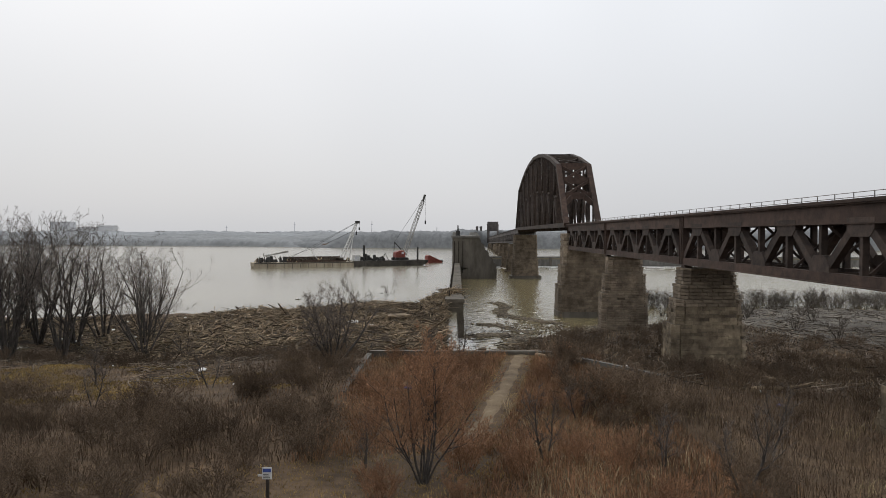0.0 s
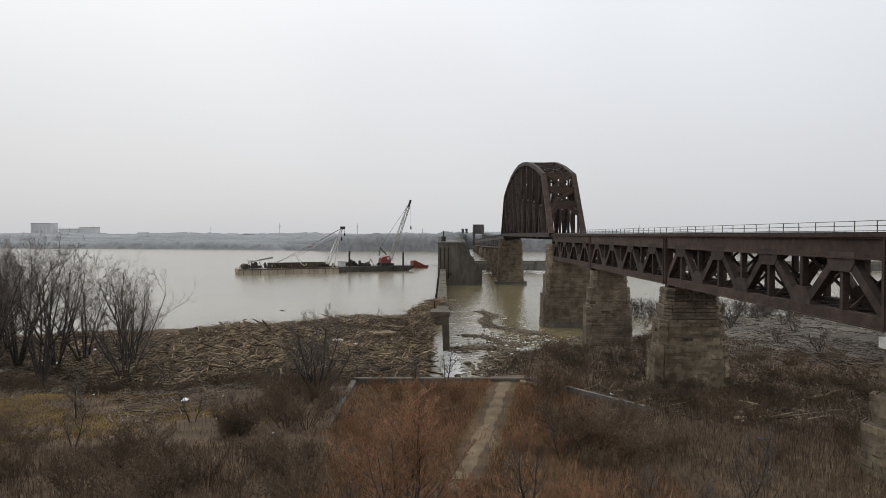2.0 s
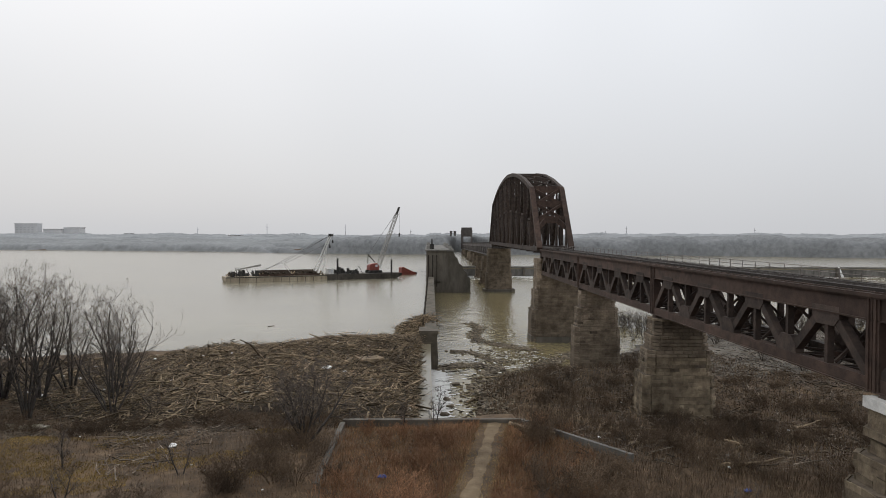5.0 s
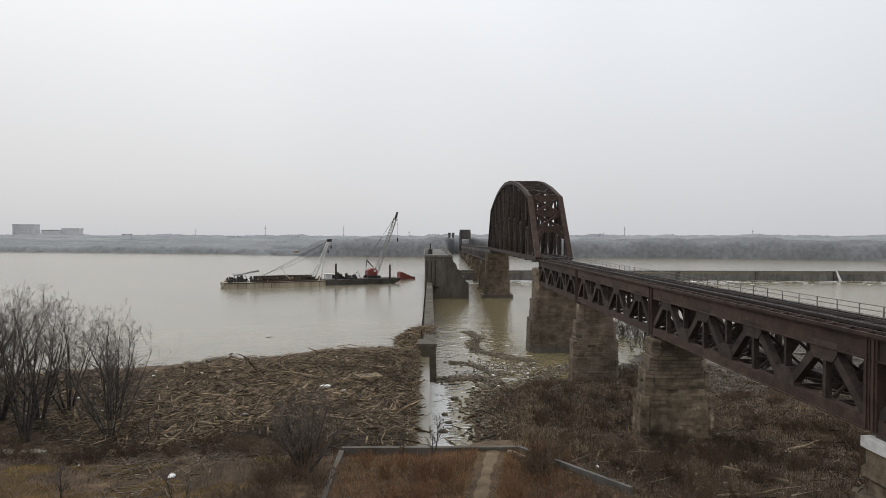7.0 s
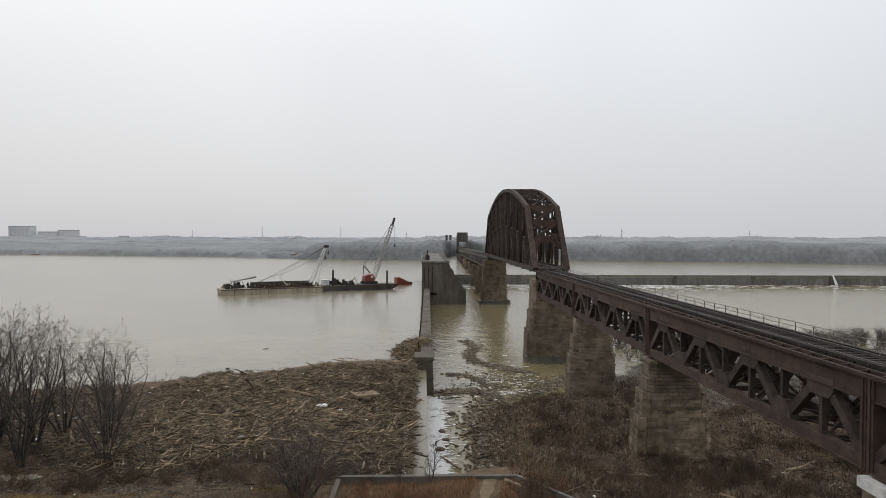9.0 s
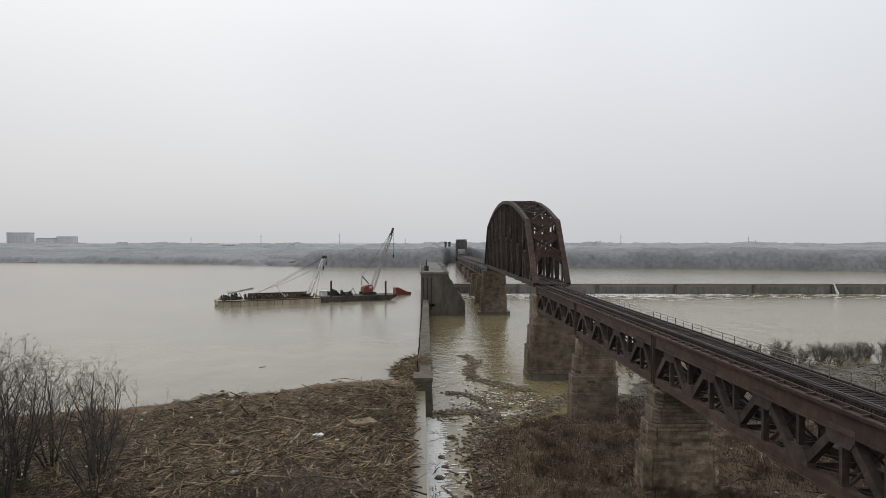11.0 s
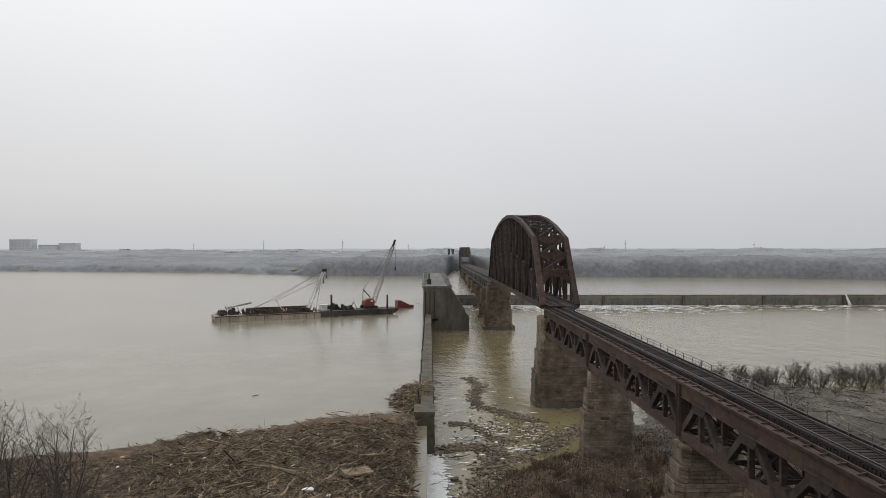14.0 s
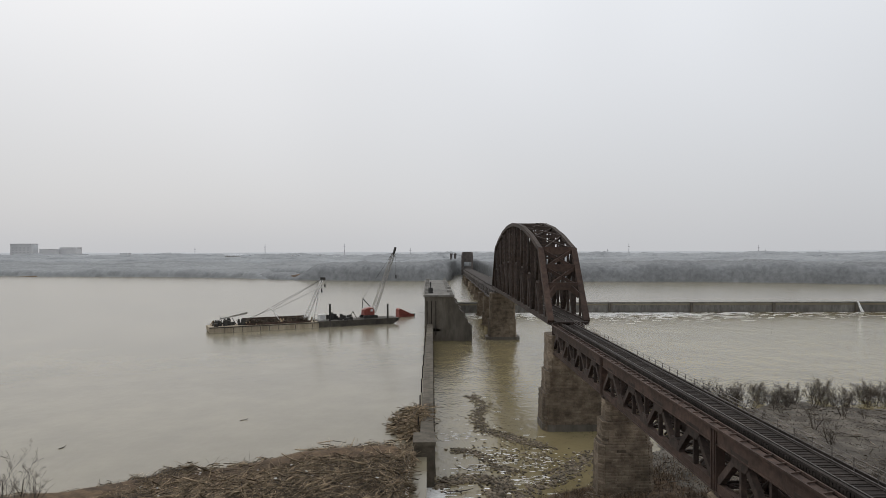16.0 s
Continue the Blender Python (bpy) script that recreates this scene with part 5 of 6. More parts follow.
sticks(1900, (-6, 0.6, 102, 123), lambda x, y: ((x + 1.4) / 3.2) ** 2 + ((y - 113) / 9) ** 2 < 1, lambda x, y: 3.6 + 1.9 * np.exp(-((x + 0.6) / 1.8) ** 2 - ((y - 113) / 6) ** 2),
       (0.8, 4.5), (0.03, 0.13), 95, 0.3, "driftwood", "clump of driftwood caught behind the dam wall")
sticks(9000, (30, 135, 78, 153), lambda x, y: land(x, y) > 0.02, lambda x, y: land(x, y) - 0.08, (0.5, 3.6), (0.03, 0.10), 97, 0.10, "driftwood", "grey litter and sticks strewn over the low island", M_WOOD_DULL)
sticks(500, (1.0, 9.5, 52, 106), lambda x, y: np.sin(y * 0.5 + x) > 0.2, lambda x, y: np.maximum(land(x, y), 0.05), (0.5, 3.5), (0.02, 0.09), 96, 0.12, "driftwood", "wet branches stranded in the rapids", M_MULCH)

LOGS = []
for k in range(4):
    r = random.Random(30 + k)
    s = Shape()
    pts, radii = [Vector((0, 0, 0))], [0.2]
    d = Vector((1, 0, 0))
    for i in range(6):
        pts.append(pts[-1] + d * r.uniform(0.8, 1.1))
        radii.append(radii[-1] * 0.86)
        d = (d + Vector((0, r.uniform(-0.2, 0.2), r.uniform(-0.06, 0.06)))).normalized()
    s.tube(pts, radii)
    s.rod(pts[3], pts[3] + Vector((0.5, 0.7, 0.45)), 0.08, 0.03, 6)
    s.rod(pts[5], pts[5] + Vector((0.5, -0.6, 0.35)), 0.06, 0.02, 6)
    LOGS.append(s.mesh("driftwood_log", M_WOOD, True))
r = random.Random(77)
for i in range(34):
    x, y = r.uniform(-40, -3), r.uniform(57, 100)
    if not in_raft(np.array(x), np.array(y)):
        continue
    o = new("driftwood_log", LOGS[i % 4])
    sc = r.uniform(0.4, 0.85)
    o.matrix_basis = pose(x, y, float(mound(x, y)) + 0.22, 0, r.uniform(-10, 6), r.uniform(0, 360)) @ Matrix.Diagonal((sc, sc, sc, 1))
    tagged(o, "bleached driftwood log with broken branch stubs", "log", "driftwood logs")
for x, y, a in ((14.2, 57.5, -35), (12, 44.5, 20), (26, 52, 70), (5.0, 46.2, -50), (16, 41, 10), (22, 45, 140), (30, 60, 30), (6.3, 92, 10), (4.2, 79, 60), (3.4, 68, 120)):
    o = new("driftwood_log", LOGS[int(abs(a)) % 4])
    o.matrix_basis = pose(x, y, max(0.0, float(land(x, y))) + 0.16, 0, -2, a) @ Matrix.Diagonal((0.7, 0.7, 0.7, 1))
    tagged(o, "bare grey driftwood log lying on the bank", "log", "driftwood logs")

# ---- rocks in the rapids ----
def lump(r, n=7):
    s = []
    for zz, k in ((-0.4, 0.75), (0.15, 1.0), (0.5, 0.55)):
        for i in range(n):
            a = 2 * math.pi * i / n
            q = k * r.uniform(0.75, 1.15)
            s.append((q * math.cos(a), q * math.sin(a), zz + r.uniform(-0.12, 0.12)))
    fs = [(b * n + i, b * n + (i + 1) % n, (b + 1) * n + (i + 1) % n, (b + 1) * n + i) for b in (0, 1) for i in range(n)]
    fs.append(tuple(range(2 * n, 3 * n)))
    return s, fs


rocks = Shape()
r = random.Random(12)


def rock_at(x, y, size, z):
    pts, fs = lump(r)
    a = r.uniform(0, 6.3)
    sx, sy, sz = size * r.uniform(0.7, 1.2), size * r.uniform(0.6, 1.0), size * r.uniform(0.7, 1.15)
    rocks.solid([(x + (px * math.cos(a) - py * math.sin(a)) * sx, y + (px * math.sin(a) + py * math.cos(a)) * sy, z + pz * sz) for px, py, pz in pts], fs)


SPITS = ((((8.5, 148), (10.3, 139), (8.2, 131), (8.8, 123), (11.9, 120), (13.5, 117.5), (17.2, 113.6)), 0.7, 1300, (0.05, 0.22)),
         (((3.8, 112.8), (6.6, 112), (9, 105.3), (11.4, 103.3)), 0.5, 420, (0.06, 0.26)),
         (((0.9, 98.4), (4.5, 101.2), (9.6, 99.7), (7.5, 94.5)), 0.65, 650, (0.07, 0.34)),
         (((10, 112), (14, 108), (19, 104)), 2.2, 420, (0.05, 0.2)))
for line, spread, count, (small, large) in SPITS:
    legs = list(zip(line, line[1:]))
    for _ in range(count):
        (ax, ay), (bx, by) = r.choice(legs)
        u = r.random()
        rock_at(ax + (bx - ax) * u + r.gauss(0, spread), ay + (by - ay) * u + r.gauss(0, spread * 1.4), r.uniform(small, large), 0.05)
for _ in range(2000):                       # stony edge of the bank
    y = r.uniform(53, 112)
    x = np.interp(y, (50, 60, 70, 88, 94, 100, 106, 112), (3, 5, 5.8, 5.4, 9, 15, 19, 23)) + r.gauss(0.5, 1.1)
    rock_at(x, y, r.uniform(0.07, 0.30), max(0.0, float(land(x, y))) + 0.04)
single("river_rocks", rocks, M_ROCK, "wet grey-brown rocks along the rapids", "rocks", kind="stuff")
r = random.Random(13)
for x, y, size in ((3.4, 88.5, 0.6), (2.0, 80.5, 0.5), (8.6, 95.2, 0.8), (1.6, 74.0, 0.5), (2.3, 77.5, 0.45), (7.3, 101.5, 0.55)):
    rocks = Shape()
    rock_at(0, 0, size, 0.1)
    single("boulder", rocks, M_ROCK, "dark wet boulder in the white water", "boulder", "boulders in the rapids", loc=(x, y, 0.02))


# ---- wet hollows on the flats ----
V, F = [], []
rng = np.random.default_rng(21)
for cx, cy, a, b in ((-30.2, 52.8, 1.6, 0.7), (-33.5, 53.5, 2.0, 0.8), (-28.4, 53.6, 1.0, 0.5), (-36.6, 58.8, 2.2, 0.9), (-29.5, 50.9, 1.4, 0.45), (-38, 54.5, 2.4, 0.8)):
    hollow = Shape()
    n = 16
    z = float(land(cx, cy)) + 0.16
    hollow.plate([(cx + a * math.cos(6.283 * i / n) * (1 + 0.25 * math.sin(i * 2.3)), cy + b * math.sin(6.283 * i / n) * (1 + 0.3 * math.cos(i * 1.7))) for i in range(n)], "z", z - 0.3, z)
    single("puddle", hollow, M_UPPER, "shallow muddy puddle on the flats", "puddle", "puddles", kind="structure")

# ---- crane barge on the river ----
BARGE_AT = (-61.4, 216.6)
BARGE_TURN = math.degrees(math.atan2(23.5, 52.0))
HULL_Z = UPPER - 0.6
barge = thing("crane_barge", (*BARGE_AT, HULL_Z), "silt-stained work barge with rusty gear moored in the river", "barge", turn=BARGE_TURN)
barge.scale = (0.92, 1, 1)
part("hull", Shape().plate(((0, 0), (34, 0), (34, 2.3), (-0.6, 2.3), (-0.6, 1.2)), "y", 0, 7.6), M_HULL, barge, "tan silt-stained hull")
part("rub_rail", Shape().box(-0.6, 34, -0.18, -0.004, 2.0, 2.26), M_HULL_DARK, barge)
part("deck_hull", Shape().plate(((34.02, 0), (59.5, 0), (62.5, 1.6), (62.8, 2.4), (34.02, 2.4)), "y", 0.3, 7.4), M_HULL_DARK, barge, "dark low deck hull with a raked bow")
for i in range(12):
    part("fender_rib", Shape().box(1 + i * 2.8, 1.12 + i * 2.8, -0.08, -0.002, 0.3, 1.9), M_HULL_DARK, barge)
cargo = Shape()
r = random.Random(8)
for i in range(60):
    x = r.uniform(11, 31)
    y = r.uniform(1.0, 6.2)
    cargo.beam((x, y, 2.3), (x + r.uniform(-1.5, 1.5), y + r.uniform(-1, 1), 2.9 + r.uniform(0.2, 1.0)), r.uniform(0.3, 1.2), r.uniform(0.2, 0.7))
tagged(part("spoil", cargo, M_MULCH, barge, "heap of timber and spoil"), kind="stuff")
part("coaming", Shape().box(10.5, 31.5, 6.8, 7.1, 2.304, 3.9).box(10.5, 31.5, 0.6, 0.9, 2.304, 2.9), M_STEEL_RED, barge, "rust-red steel coaming")
deck_load = Shape()
for i in range(70):
    x, y = r.uniform(0.5, 33), r.uniform(0.4, 6.6)
    deck_load.beam((x, y, 2.31), (x + r.uniform(-0.9, 0.9), y + r.uniform(-0.5, 0.5), 2.5 + r.uniform(0.2, 1.3)), r.uniform(0.12, 0.5), r.uniform(0.1, 0.4))
tagged(part("deck_clutter", deck_load, M_WOOD, barge, "pale timber and rope on deck"), kind="stuff")
gear = Shape()
for i in range(16):
    x = r.uniform(0.2, 9.5)
    y = r.uniform(0.6, 6)
    gear.box(x, x + r.uniform(0.4, 1.6), y, y + r.uniform(0.4, 1.6), 2.3, 2.4 + r.uniform(0.6, 1.9))
for i in range(12):
    x = r.uniform(0, 10)
    gear.rod((x, r.uniform(1, 7), 2.3), (x + r.uniform(-1.5, 2.5), r.uniform(1, 7), 3.6 + r.uniform(0, 1.6)), 0.12, 0.09, 6)
tagged(part("winch_gear", gear, M_DARKMETAL, barge, "dark winches and pipes"), kind="stuff")
part("pipe_boom", Shape().beam((3.0, 3, 4.3), (11.5, 3.2, 5.6), 0.35, 0.35).beam((6, 3, 4.9), (11.5, 3.2, 5.9), 0.2, 0.2), M_CONC_PALE, barge)
cabin = part("cabin", Shape().box(35.2, 37.4, 3.2, 5.6, 2.404, 4.1).box(35.0, 37.6, 3.0, 5.8, 4.104, 4.22), M_WHITE, barge, "small white deck cabin")
part("window", Shape().box(35.5, 36.1, 3.15, 3.19, 3.1, 3.8).box(36.5, 37.1, 3.15, 3.19, 3.1, 3.8), M_CITY_DARK, cabin)
eng = Shape()
for i in range(20):
    x = r.uniform(38.6, 46.5)
    y = r.uniform(1, 7)
    eng.box(x, x + r.uniform(0.4, 1.6), y, y + r.uniform(0.4, 1.4), 2.4, 2.4 + r.uniform(0.5, 2.3) * (1 if x < 43 else 0.6))
tagged(part("engine_gear", eng, M_DARKMETAL, barge, "dark deck machinery"), kind="stuff")
for x, h in ((38.0, 6.8), (58.6, 6.2)):
    part("spud", Shape().rod((x, 0.6, 0.2), (x, 0.6, 2.4 + h - 1.6), 0.35, 0.35, 8), M_DARKMETAL, barge, "dark upright spud pile")
part("hose_frame", Shape().rod((46.0, 4, 2.4), (47.2, 4, 4.8), 0.1, 0.1, 6).rod((48.6, 4, 2.4), (47.2, 4, 4.8), 0.1, 0.1, 6), M_DARKMETAL, barge)


def lattice_boom(p, q, w0, w1, parent, material, name="boom", label=""):
    """Four chords with zigzag lacing, tapering towards the tip."""
    s = Shape()
    p, q = Vector(p), Vector(q)
    a = (q - p).normalized()
    b = Vector((0, 1, 0))
    c = a.cross(b).normalized()
    n = 16
    def corner(u, i, j):
        w = w0 + (w1 - w0) * u
        return p.lerp(q, u) + b * (i * w / 2) + c * (j * w / 2)
    for i, j in ((-1, -1), (1, -1), (1, 1), (-1, 1)):
        s.beam(corner(0, i, j), corner(1, i, j), 0.15, 0.15)
    for k in range(n):
        u, v = k / n, (k + 1) / n
        for (i, j), (m, o) in (((-1, -1), (-1, 1)), ((-1, 1), (1, 1)), ((1, 1), (1, -1)), ((1, -1), (-1, -1))):
            s.beam(corner(u, i, j), corner(v, m, o), 0.09, 0.09)
    return part(name, s, material, parent, label)


# white derrick
derrick = thing("derrick", (*BARGE_AT, HULL_Z), "white lattice derrick with stay cables on the barge", "derrick", turn=BARGE_TURN)
derrick.scale = (0.92, 1, 1)
lattice_boom((30.6, 4.5, 2.31), (36.6, 4.5, 15.2), 1.3, 0.6, derrick, M_WHITE)
part("mast_leg", Shape().rod((33.2, 3.2, 2.31), (35.6, 4.4, 12.5), 0.16, 0.12, 6), M_WHITE, derrick)
part("sheave_head", Shape().box(36.0, 37.6, 4.1, 4.9, 14.8, 15.7), M_DARKMETAL, derrick)
for x, z0, z1 in ((36.4, 11.0, 12.2), (37.5, 12.6, 13.6)):
    part("hook_block", Shape().rod((x, 4.5, z0), (x, 4.5, z1), 0.32, 0.2, 8).rod((x, 4.5, z1), (x, 4.5, 15.0), 0.05, 0.05, 4), M_DARKMETAL, derrick)
for a, b in (((36.6, 4.2, 15.2), (19.5, 4.2, 6.4)), ((36.6, 4.8, 15.2), (12.5, 4.8, 3.6)), ((35.0, 4.5, 12.2), (20.0, 4.5, 6.0)), ((19.5, 4.2, 6.4), (9.5, 4.2, 3.2))):
    part("stay_cable", Shape().rod(a, b, 0.06, 0.06, 4), M_DARKMETAL, derrick)
part("stay_post", Shape().rod((22.6, 4.2, 2.31), (19.4, 4.2, 6.5), 0.12, 0.1, 6), M_WHITE, derrick)

# red crane
crane = thing("crawler_crane", (*BARGE_AT, HULL_Z), "red crawler crane with a tall lattice boom on the barge", "crane", turn=BARGE_TURN)
crane.scale = (0.92, 1, 1)
for y in (2.6, 6.2):
    part("track", Shape().plate(((50.6, 2.7), (51.0, 2.41), (55.6, 2.41), (56.0, 2.7), (55.6, 3.3), (51.0, 3.3)), "y", y, y + 1.0), M_DARKMETAL, crane)
body = part("cab_body", Shape().plate(((51.0, 3.35), (54.9, 3.35), (54.9, 4.6), (54.2, 5.7), (52.3, 5.5), (51.2, 5.0)), "y", 3.4, 6.2), M_RED, crane, "red painted crane house")
part("cab_window", Shape().box(53.4, 54.3, 3.35, 3.39, 4.5, 5.2), M_CITY_DARK, body)
part("gantry", Shape().beam((53.8, 5, 6.0), (51.2, 5, 8.6), 0.3, 0.3).beam((51.2, 5, 8.6), (51.0, 5, 5.6), 0.2, 0.2), M_DARKMETAL, crane)
lattice_boom((55.0, 5.0, 4.2), (62.7, 5.0, 22.9), 1.4, 0.9, crane, M_CONC_PALE, label="grey lattice boom")
part("boom_tip", Shape().beam((62.6, 5, 22.7), (63.5, 5, 25.0), 0.8, 0.55), M_DARKMETAL, crane, "dark boom tip")
part("hoist_line", Shape().rod((63.6, 5, 24.6), (63.6, 5, 16.0), 0.05, 0.05, 4).rod((63.6, 5, 14.8), (63.6, 5, 16.0), 0.3, 0.2, 6), M_DARKMETAL, crane)
part("pendant_line", Shape().rod((51.2, 5, 8.6), (62.9, 5, 23.8), 0.06, 0.06, 4), M_DARKMETAL, crane)

wreck = thing("sunken_bow", (-8.3, 262.5, UPPER), "red raked steel bow rising out of the river", "wreck", turn=22)
part("hull", Shape().plate(((-2.4, -0.6), (3.6, -0.6), (3.3, 0.6), (-1.6, 2.9), (-2.3, 2.6)), "y", -1.6, 1.6), M_RED, wreck)
part("tow_knee", Shape().box(3.2, 4.1, -0.5, 0.5, 0.1, 0.9), M_DARKMETAL, wreck)
single("tow_line", Shape().rod((-3.4, 274.3, UPPER + 0.5), (0.0, 262, UPPER + 0.9), 0.06, 0.06, 4), M_DARKMETAL, "slack dark mooring line to the dam pier", "cable")
for x, y, a in ((-25.5, 116, 20), (-44, 103, 60)):
    single("floating_branch", Shape().rod((-0.5, 0, 0), (0.3, 0.1, 0.04), 0.06, 0.04, 6).rod((0.3, 0.1, 0.04), (0.6, 0.3, 0.16), 0.04, 0.02, 6),
           M_TIE, "dark branch floating on the river", "branch", "floating branches", loc=(x, y, UPPER + 0.02), turn=a)

# ---- litter ----
def litter(x, y, z, size, material, label, seed):
    r = random.Random(seed)
    s = Shape()
    n = 8
    pts = []
    for zz, k in ((0, 0.9), (0.28, 1.0), (0.5, 0.6)):
        for i in range(n):
            a = 2 * math.pi * i / n
            pts.append((size * k * math.cos(a) * r.uniform(0.8, 1.15) * 1.3, size * 0.8 * k * math.sin(a) * r.uniform(0.8, 1.15), size * zz + r.uniform(0, 0.05)))
    fs = [(b * n + i, b * n + (i + 1) % n, (b + 1) * n + (i + 1) % n, (b + 1) * n + i) for b in (0, 1) for i in range(n)] + [tuple(range(2 * n, 3 * n)), tuple(range(n - 1, -1, -1))]
    s.solid(pts, fs)
    return single("litter", s, material, label, "litter", "scattered litter", loc=(x, y, z), turn=r.uniform(0, 180))


litter(-9.6, 69.0, float(mound(-9.6, 69)) + 0.2, 0.42, M_PLASTIC, "white plastic drum washed onto the driftwood", 1)
litter(-14.8, 43.6, float(land(-14.8, 43.6)) + 0.04, 0.26, M_PLASTIC, "white crumpled plastic sack on the grass", 2)
litter(-14.9, 60.0, float(mound(-14.9, 60)) + 0.15, 0.30, M_CAP, "pale crumpled litter among the driftwood", 3)
litter(15.6, 36.9, float(land(15.6, 36.9)) + 0.05, 0.22, M_BLUE, "blue plastic litter in the brush", 4)
litter(17.7, 49.1, float(land(17.7, 49.1)) + 0.05, 0.22, M_PLASTIC, "white plastic litter in the brush", 5)
litter(-2.3, 36.9, float(land(-2.3, 36.9)) + 0.05, 0.2, M_BLUE, "blue plastic litter in the brush", 6)
r = random.Random(44)
for i in range(96):
    if i < 56:
        x, y = r.uniform(-34, -2.5), r.uniform(57, 97)
        if not in_raft(np.array(x), np.array(y)):
            continue
        z = float(mound(x, y)) + 0.22
    else:
        x, y = (r.uniform(9, 36), r.uniform(34, 80)) if i % 3 else (r.uniform(-22, -4), r.uniform(33, 52))
        z = float(land(x, y)) + 0.08
    litter(x, y, z, r.uniform(0.07, 0.2) if i < 56 or i % 3 else 0.06, M_PLASTIC if i % 4 else M_CAP, "small white plastic litter", 100 + i)
panel = Shape().box(-1.3, 1.3, -0.9, 0.9, 0, 0.16).box(-1.3, -1.1, -0.9, 0.9, 0.164, 0.3)
o = single("wooden_hatch", panel, M_WOOD, "flat weathered wooden hatch on the driftwood", "panel", loc=(-6.0, 73.0, float(mound(-6, 73)) + 0.35), turn=25)

# ---- small notice by the track ----
sx, sy = -4.75, 20.6
sz = float(land(sx, sy))
sign = thing("notice_sign", (sx, sy, sz), "small white notice on a dark post beside the track", "sign")
part("post", Shape().box(-0.035, 0.035, -0.035, 0.035, -0.3, 1.72), M_TIE, sign)
plate = part("panel", Shape().box(-0.12, 0.12, -0.06, -0.04, 1.44, 1.74), M_WHITE, sign, "white panel with a blue heading")
part("heading", Shape().box(-0.10, 0.10, -0.068, -0.064, 1.62, 1.71), M_BLUE, plate)
for k in range(3):
    part("text_line", Shape().box(-0.09, 0.08 - 0.02 * k, -0.068, -0.064, 1.47 + k * 0.045, 1.49 + k * 0.045), M_DARKMETAL, plate)
part("arrow_board", Shape().box(-0.24, -0.05, -0.03, -0.015, 1.50, 1.55), M_WHITE, sign)

# ---- far shore ----
def woods_mass(x0, x1, y0, h, seed, label, material=M_WOODS, step=1.8):
    """A continuous leafless wood: uneven front and canopy."""
    r = np.random.default_rng(seed)
    x = np.arange(x0, x1, step)
    n = len(x)
    hh = h * (1 + 0.07 * np.sin(x * 0.031 + seed) + 0.05 * np.sin(x * 0.083) + 0.04 * np.sin(x * 0.21))
    hh = hh * (0.04 + 0.96 * bank(np.minimum(x - x0, x1 - x) / 25))
    front = far_front(x) + y0 + 1.5 * np.sin(x * 0.06)
    rows = []
    for dy, u in ((0, 0.0), (1, 0.3), (2.5, 0.62), (5, 0.85), (10, 0.96), (22, 1.0), (40, 1.02), (70, 1.0)):
        k = 0.035 if u else 0.0
        rows.append(np.stack([x + r.normal(0, 0.35, n), front + dy + r.normal(0, 0.6, n) * (u > 0), 3.3 + hh * u * (1 + r.normal(0, k, n))], 1))
    V = np.concatenate(rows)
    F = [(b * n + i, b * n + i + 1, (b + 1) * n + i + 1, (b + 1) * n + i) for b in range(len(rows) - 1) for i in range(n - 1)]
    return single("far_woods", raw_mesh("far_woods", V, F, material), None, label, "woods", kind="stuff")


woods_mass(-108, 760, -5, 12.8, 1, "bare woods along the far shore, haze in their grey")
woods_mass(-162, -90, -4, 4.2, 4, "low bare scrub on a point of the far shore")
woods_mass(-900, -118, -6, 6.5, 3, "low woods on the distant shore, paled for haze", M_WOODS_MID)
# back rows step to the paler tones that carry the painted haze
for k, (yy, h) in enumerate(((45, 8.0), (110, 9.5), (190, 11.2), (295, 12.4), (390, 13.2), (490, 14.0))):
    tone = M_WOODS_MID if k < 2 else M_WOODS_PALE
    woods_mass(-900, 60, yy, h, 10 + k, "woods beyond the far shore, paled to suggest haze", tone, 2.2)
    woods_mass(-40, 1000, yy, h + 1.6, 20 + k, "woods beyond the far shore, paled to suggest haze", tone, 2.2)
rng = np.random.default_rng(31)


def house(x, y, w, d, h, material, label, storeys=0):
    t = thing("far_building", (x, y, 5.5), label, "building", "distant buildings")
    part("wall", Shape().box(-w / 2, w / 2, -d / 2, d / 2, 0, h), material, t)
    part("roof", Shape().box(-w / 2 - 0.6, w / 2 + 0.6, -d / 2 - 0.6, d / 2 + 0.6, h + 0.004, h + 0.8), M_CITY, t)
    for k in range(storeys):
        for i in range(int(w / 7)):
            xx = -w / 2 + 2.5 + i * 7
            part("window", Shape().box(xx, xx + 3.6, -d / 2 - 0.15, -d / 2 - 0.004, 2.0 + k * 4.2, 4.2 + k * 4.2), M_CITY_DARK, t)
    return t


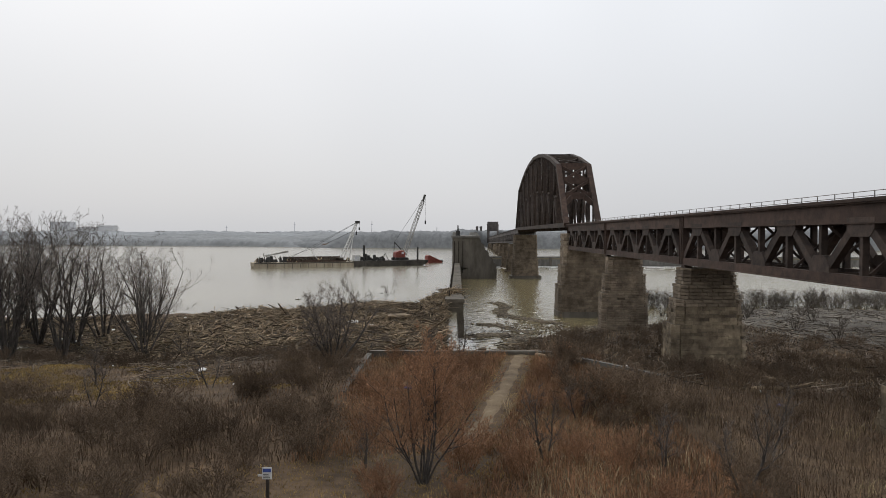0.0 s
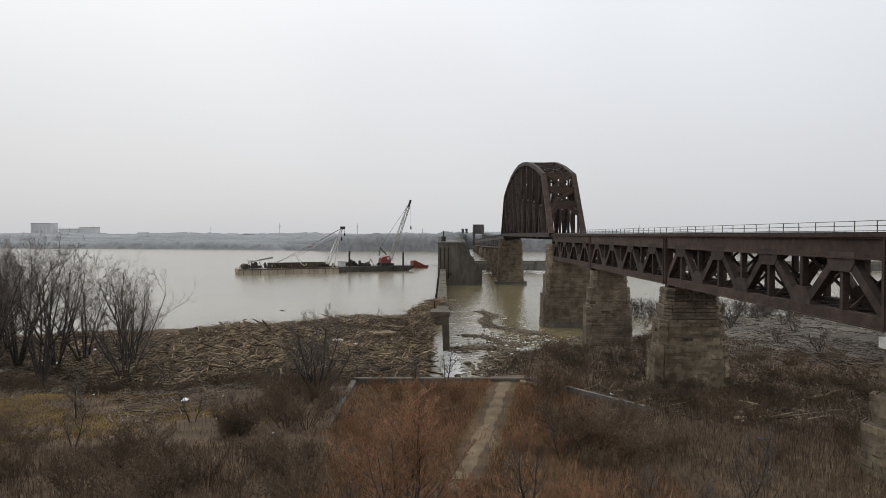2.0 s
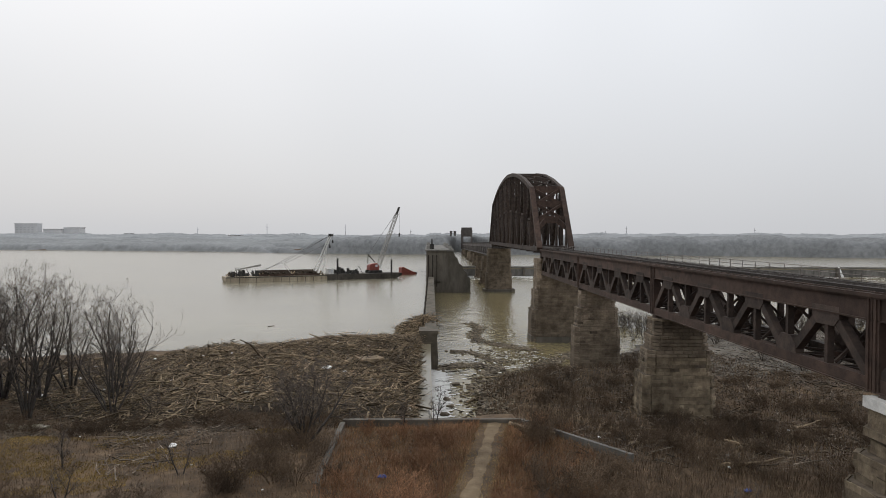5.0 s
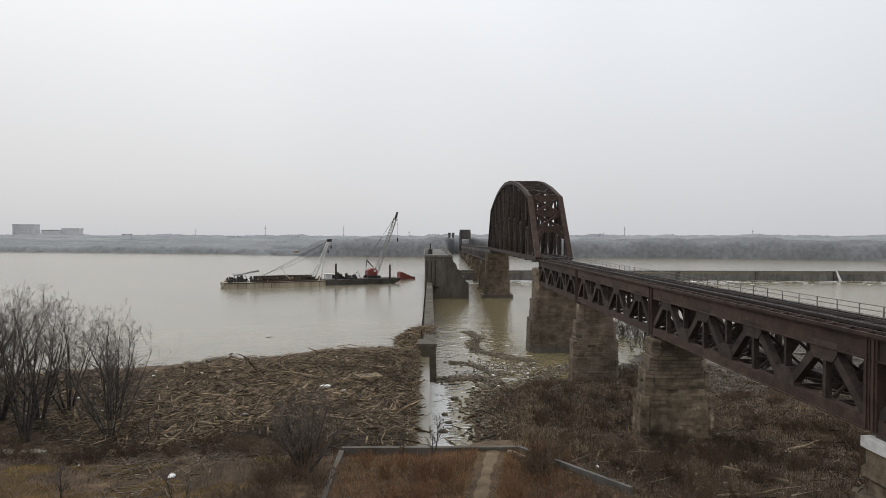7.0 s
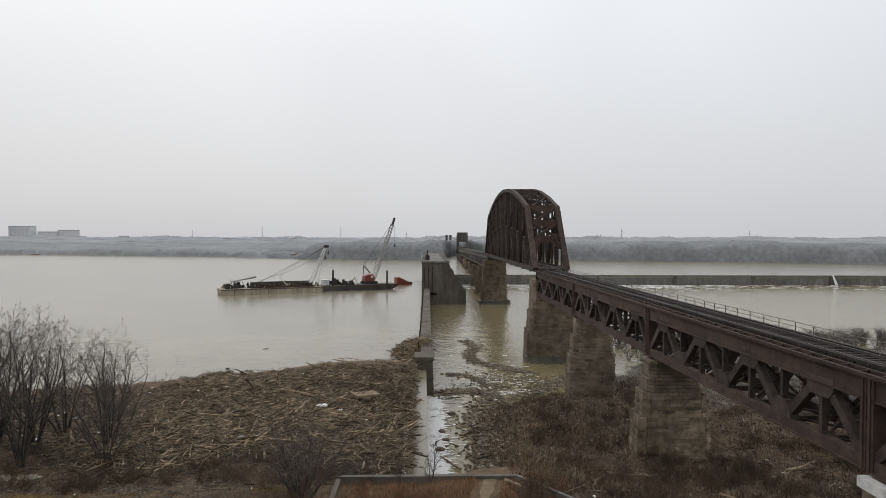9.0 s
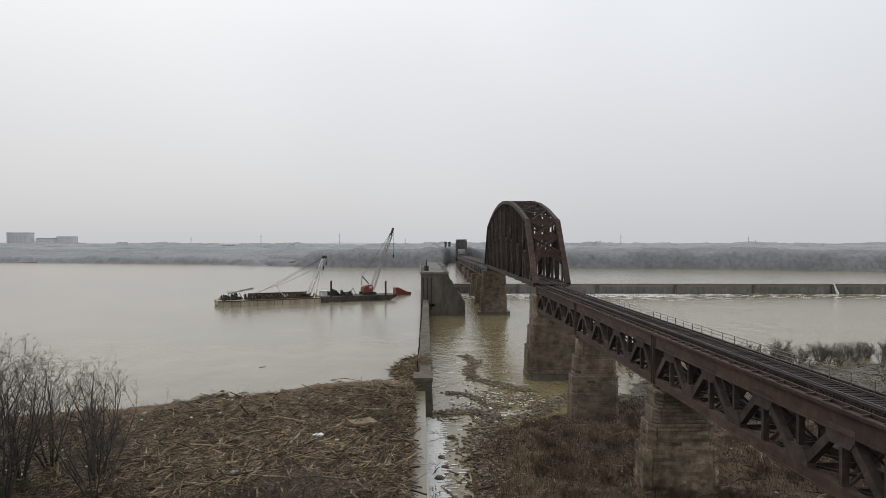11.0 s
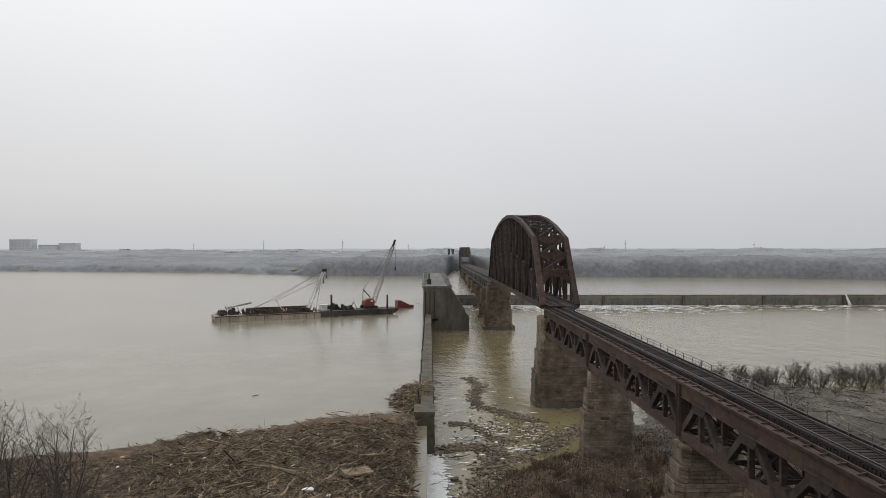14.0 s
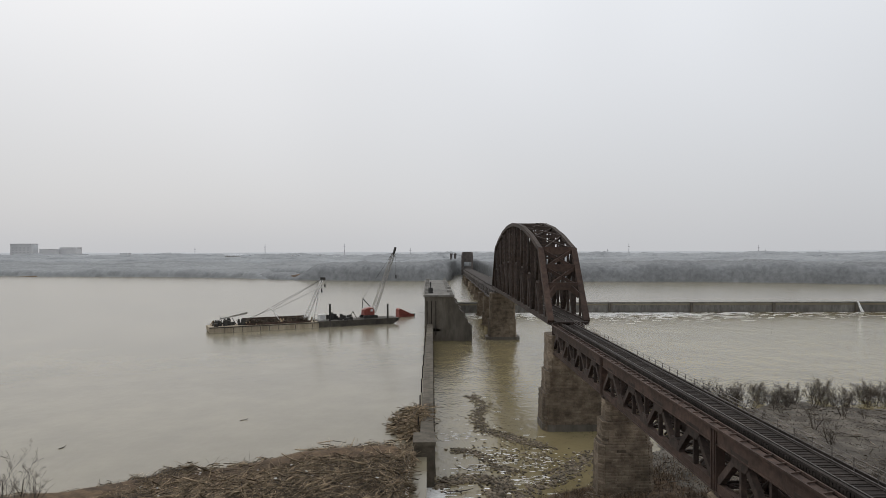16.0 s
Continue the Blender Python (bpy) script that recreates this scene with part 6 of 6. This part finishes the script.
house(-738, 1300, 38, 22, 31.0, M_CITY, "slab block with rows of windows, paled for haze", 6)
house(-694, 1310, 34, 20, 21.0, M_CITY, "office block in the distance, paled for haze", 3)
house(-662, 1316, 30, 20, 24.0, M_CITY, "stepped block in the distance, paled for haze", 3)
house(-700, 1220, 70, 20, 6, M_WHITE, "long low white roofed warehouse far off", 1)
house(-560, 1150, 50, 20, 6.5, M_CITY, "long low warehouse far off, paled for haze", 1)
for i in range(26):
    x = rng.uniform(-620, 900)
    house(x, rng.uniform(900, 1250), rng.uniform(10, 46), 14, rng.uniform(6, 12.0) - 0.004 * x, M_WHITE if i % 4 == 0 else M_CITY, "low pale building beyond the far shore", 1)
tower = thing("church_tower", (690, 1220, 5.5), "distant tower above the woods, paled for haze", "tower")
part("shaft", Shape().box(-7, 7, -6, 6, 0, 10), M_CITY_DARK, tower)
part("spire", Shape().rod((-3, 0, 10.004), (-3, 0, 15.5), 3.4, 0.4, 8), M_CITY_DARK, tower)
part("wing", Shape().box(7.1, 26, -6, 6, 0, 8.5), M_CITY, tower)
for x, y, h in ((330, 1150, 28), (295, 1150, 19.5), (560, 1180, 25), (572, 1180, 19), (-265, 1150, 29), (-140, 1180, 30), (-30, 1200, 21.5), (-395, 1200, 24)):
    mast = thing("radio_mast", (x, y, 5.5), "thin distant mast above the far woods", "mast", "distant masts")
    part("pole", Shape().rod((0, 0, 0), (0, 0, h), 0.9, 0.35, 6), M_CITY_DARK, mast)
    part("cross_arm", Shape().box(-1.6, 1.6, -0.3, 0.3, h * 0.82, h * 0.85), M_CITY_DARK, mast)

# low rise on the horizon; a weak glow of its own stands in for haze
hx = np.linspace(-2500, 2500, 400)
rise = 16.0 + 1.0 * np.sin(hx * 0.004 + 1) + 0.8 * np.sin(hx * 0.021) + np.random.default_rng(5).uniform(-0.9, 0.9, 400)
V = np.concatenate([np.stack([hx, np.full(400, 1700.0), np.full(400, 3.0)], 1), np.stack([hx, np.full(400, 1700.0), rise], 1), np.stack([hx, np.full(400, 2300.0), rise * 0.9], 1)])
F = [(b * 400 + i, b * 400 + i + 1, (b + 1) * 400 + i + 1, (b + 1) * 400 + i) for b in (0, 1) for i in range(399)]
M_HAZE = bpy.data.materials.new("glowing_haze_hills")
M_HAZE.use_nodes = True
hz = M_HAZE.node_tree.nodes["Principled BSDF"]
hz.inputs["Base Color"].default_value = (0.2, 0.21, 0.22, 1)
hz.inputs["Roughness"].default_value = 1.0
# emission supplies the pale haze tone of the hills
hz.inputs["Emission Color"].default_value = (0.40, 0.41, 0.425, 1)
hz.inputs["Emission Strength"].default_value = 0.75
single("backdrop", raw_mesh("backdrop", V, F, M_HAZE), None, "pale line of hills on the horizon, glowing to suggest haze", "backdrop", kind="structure")
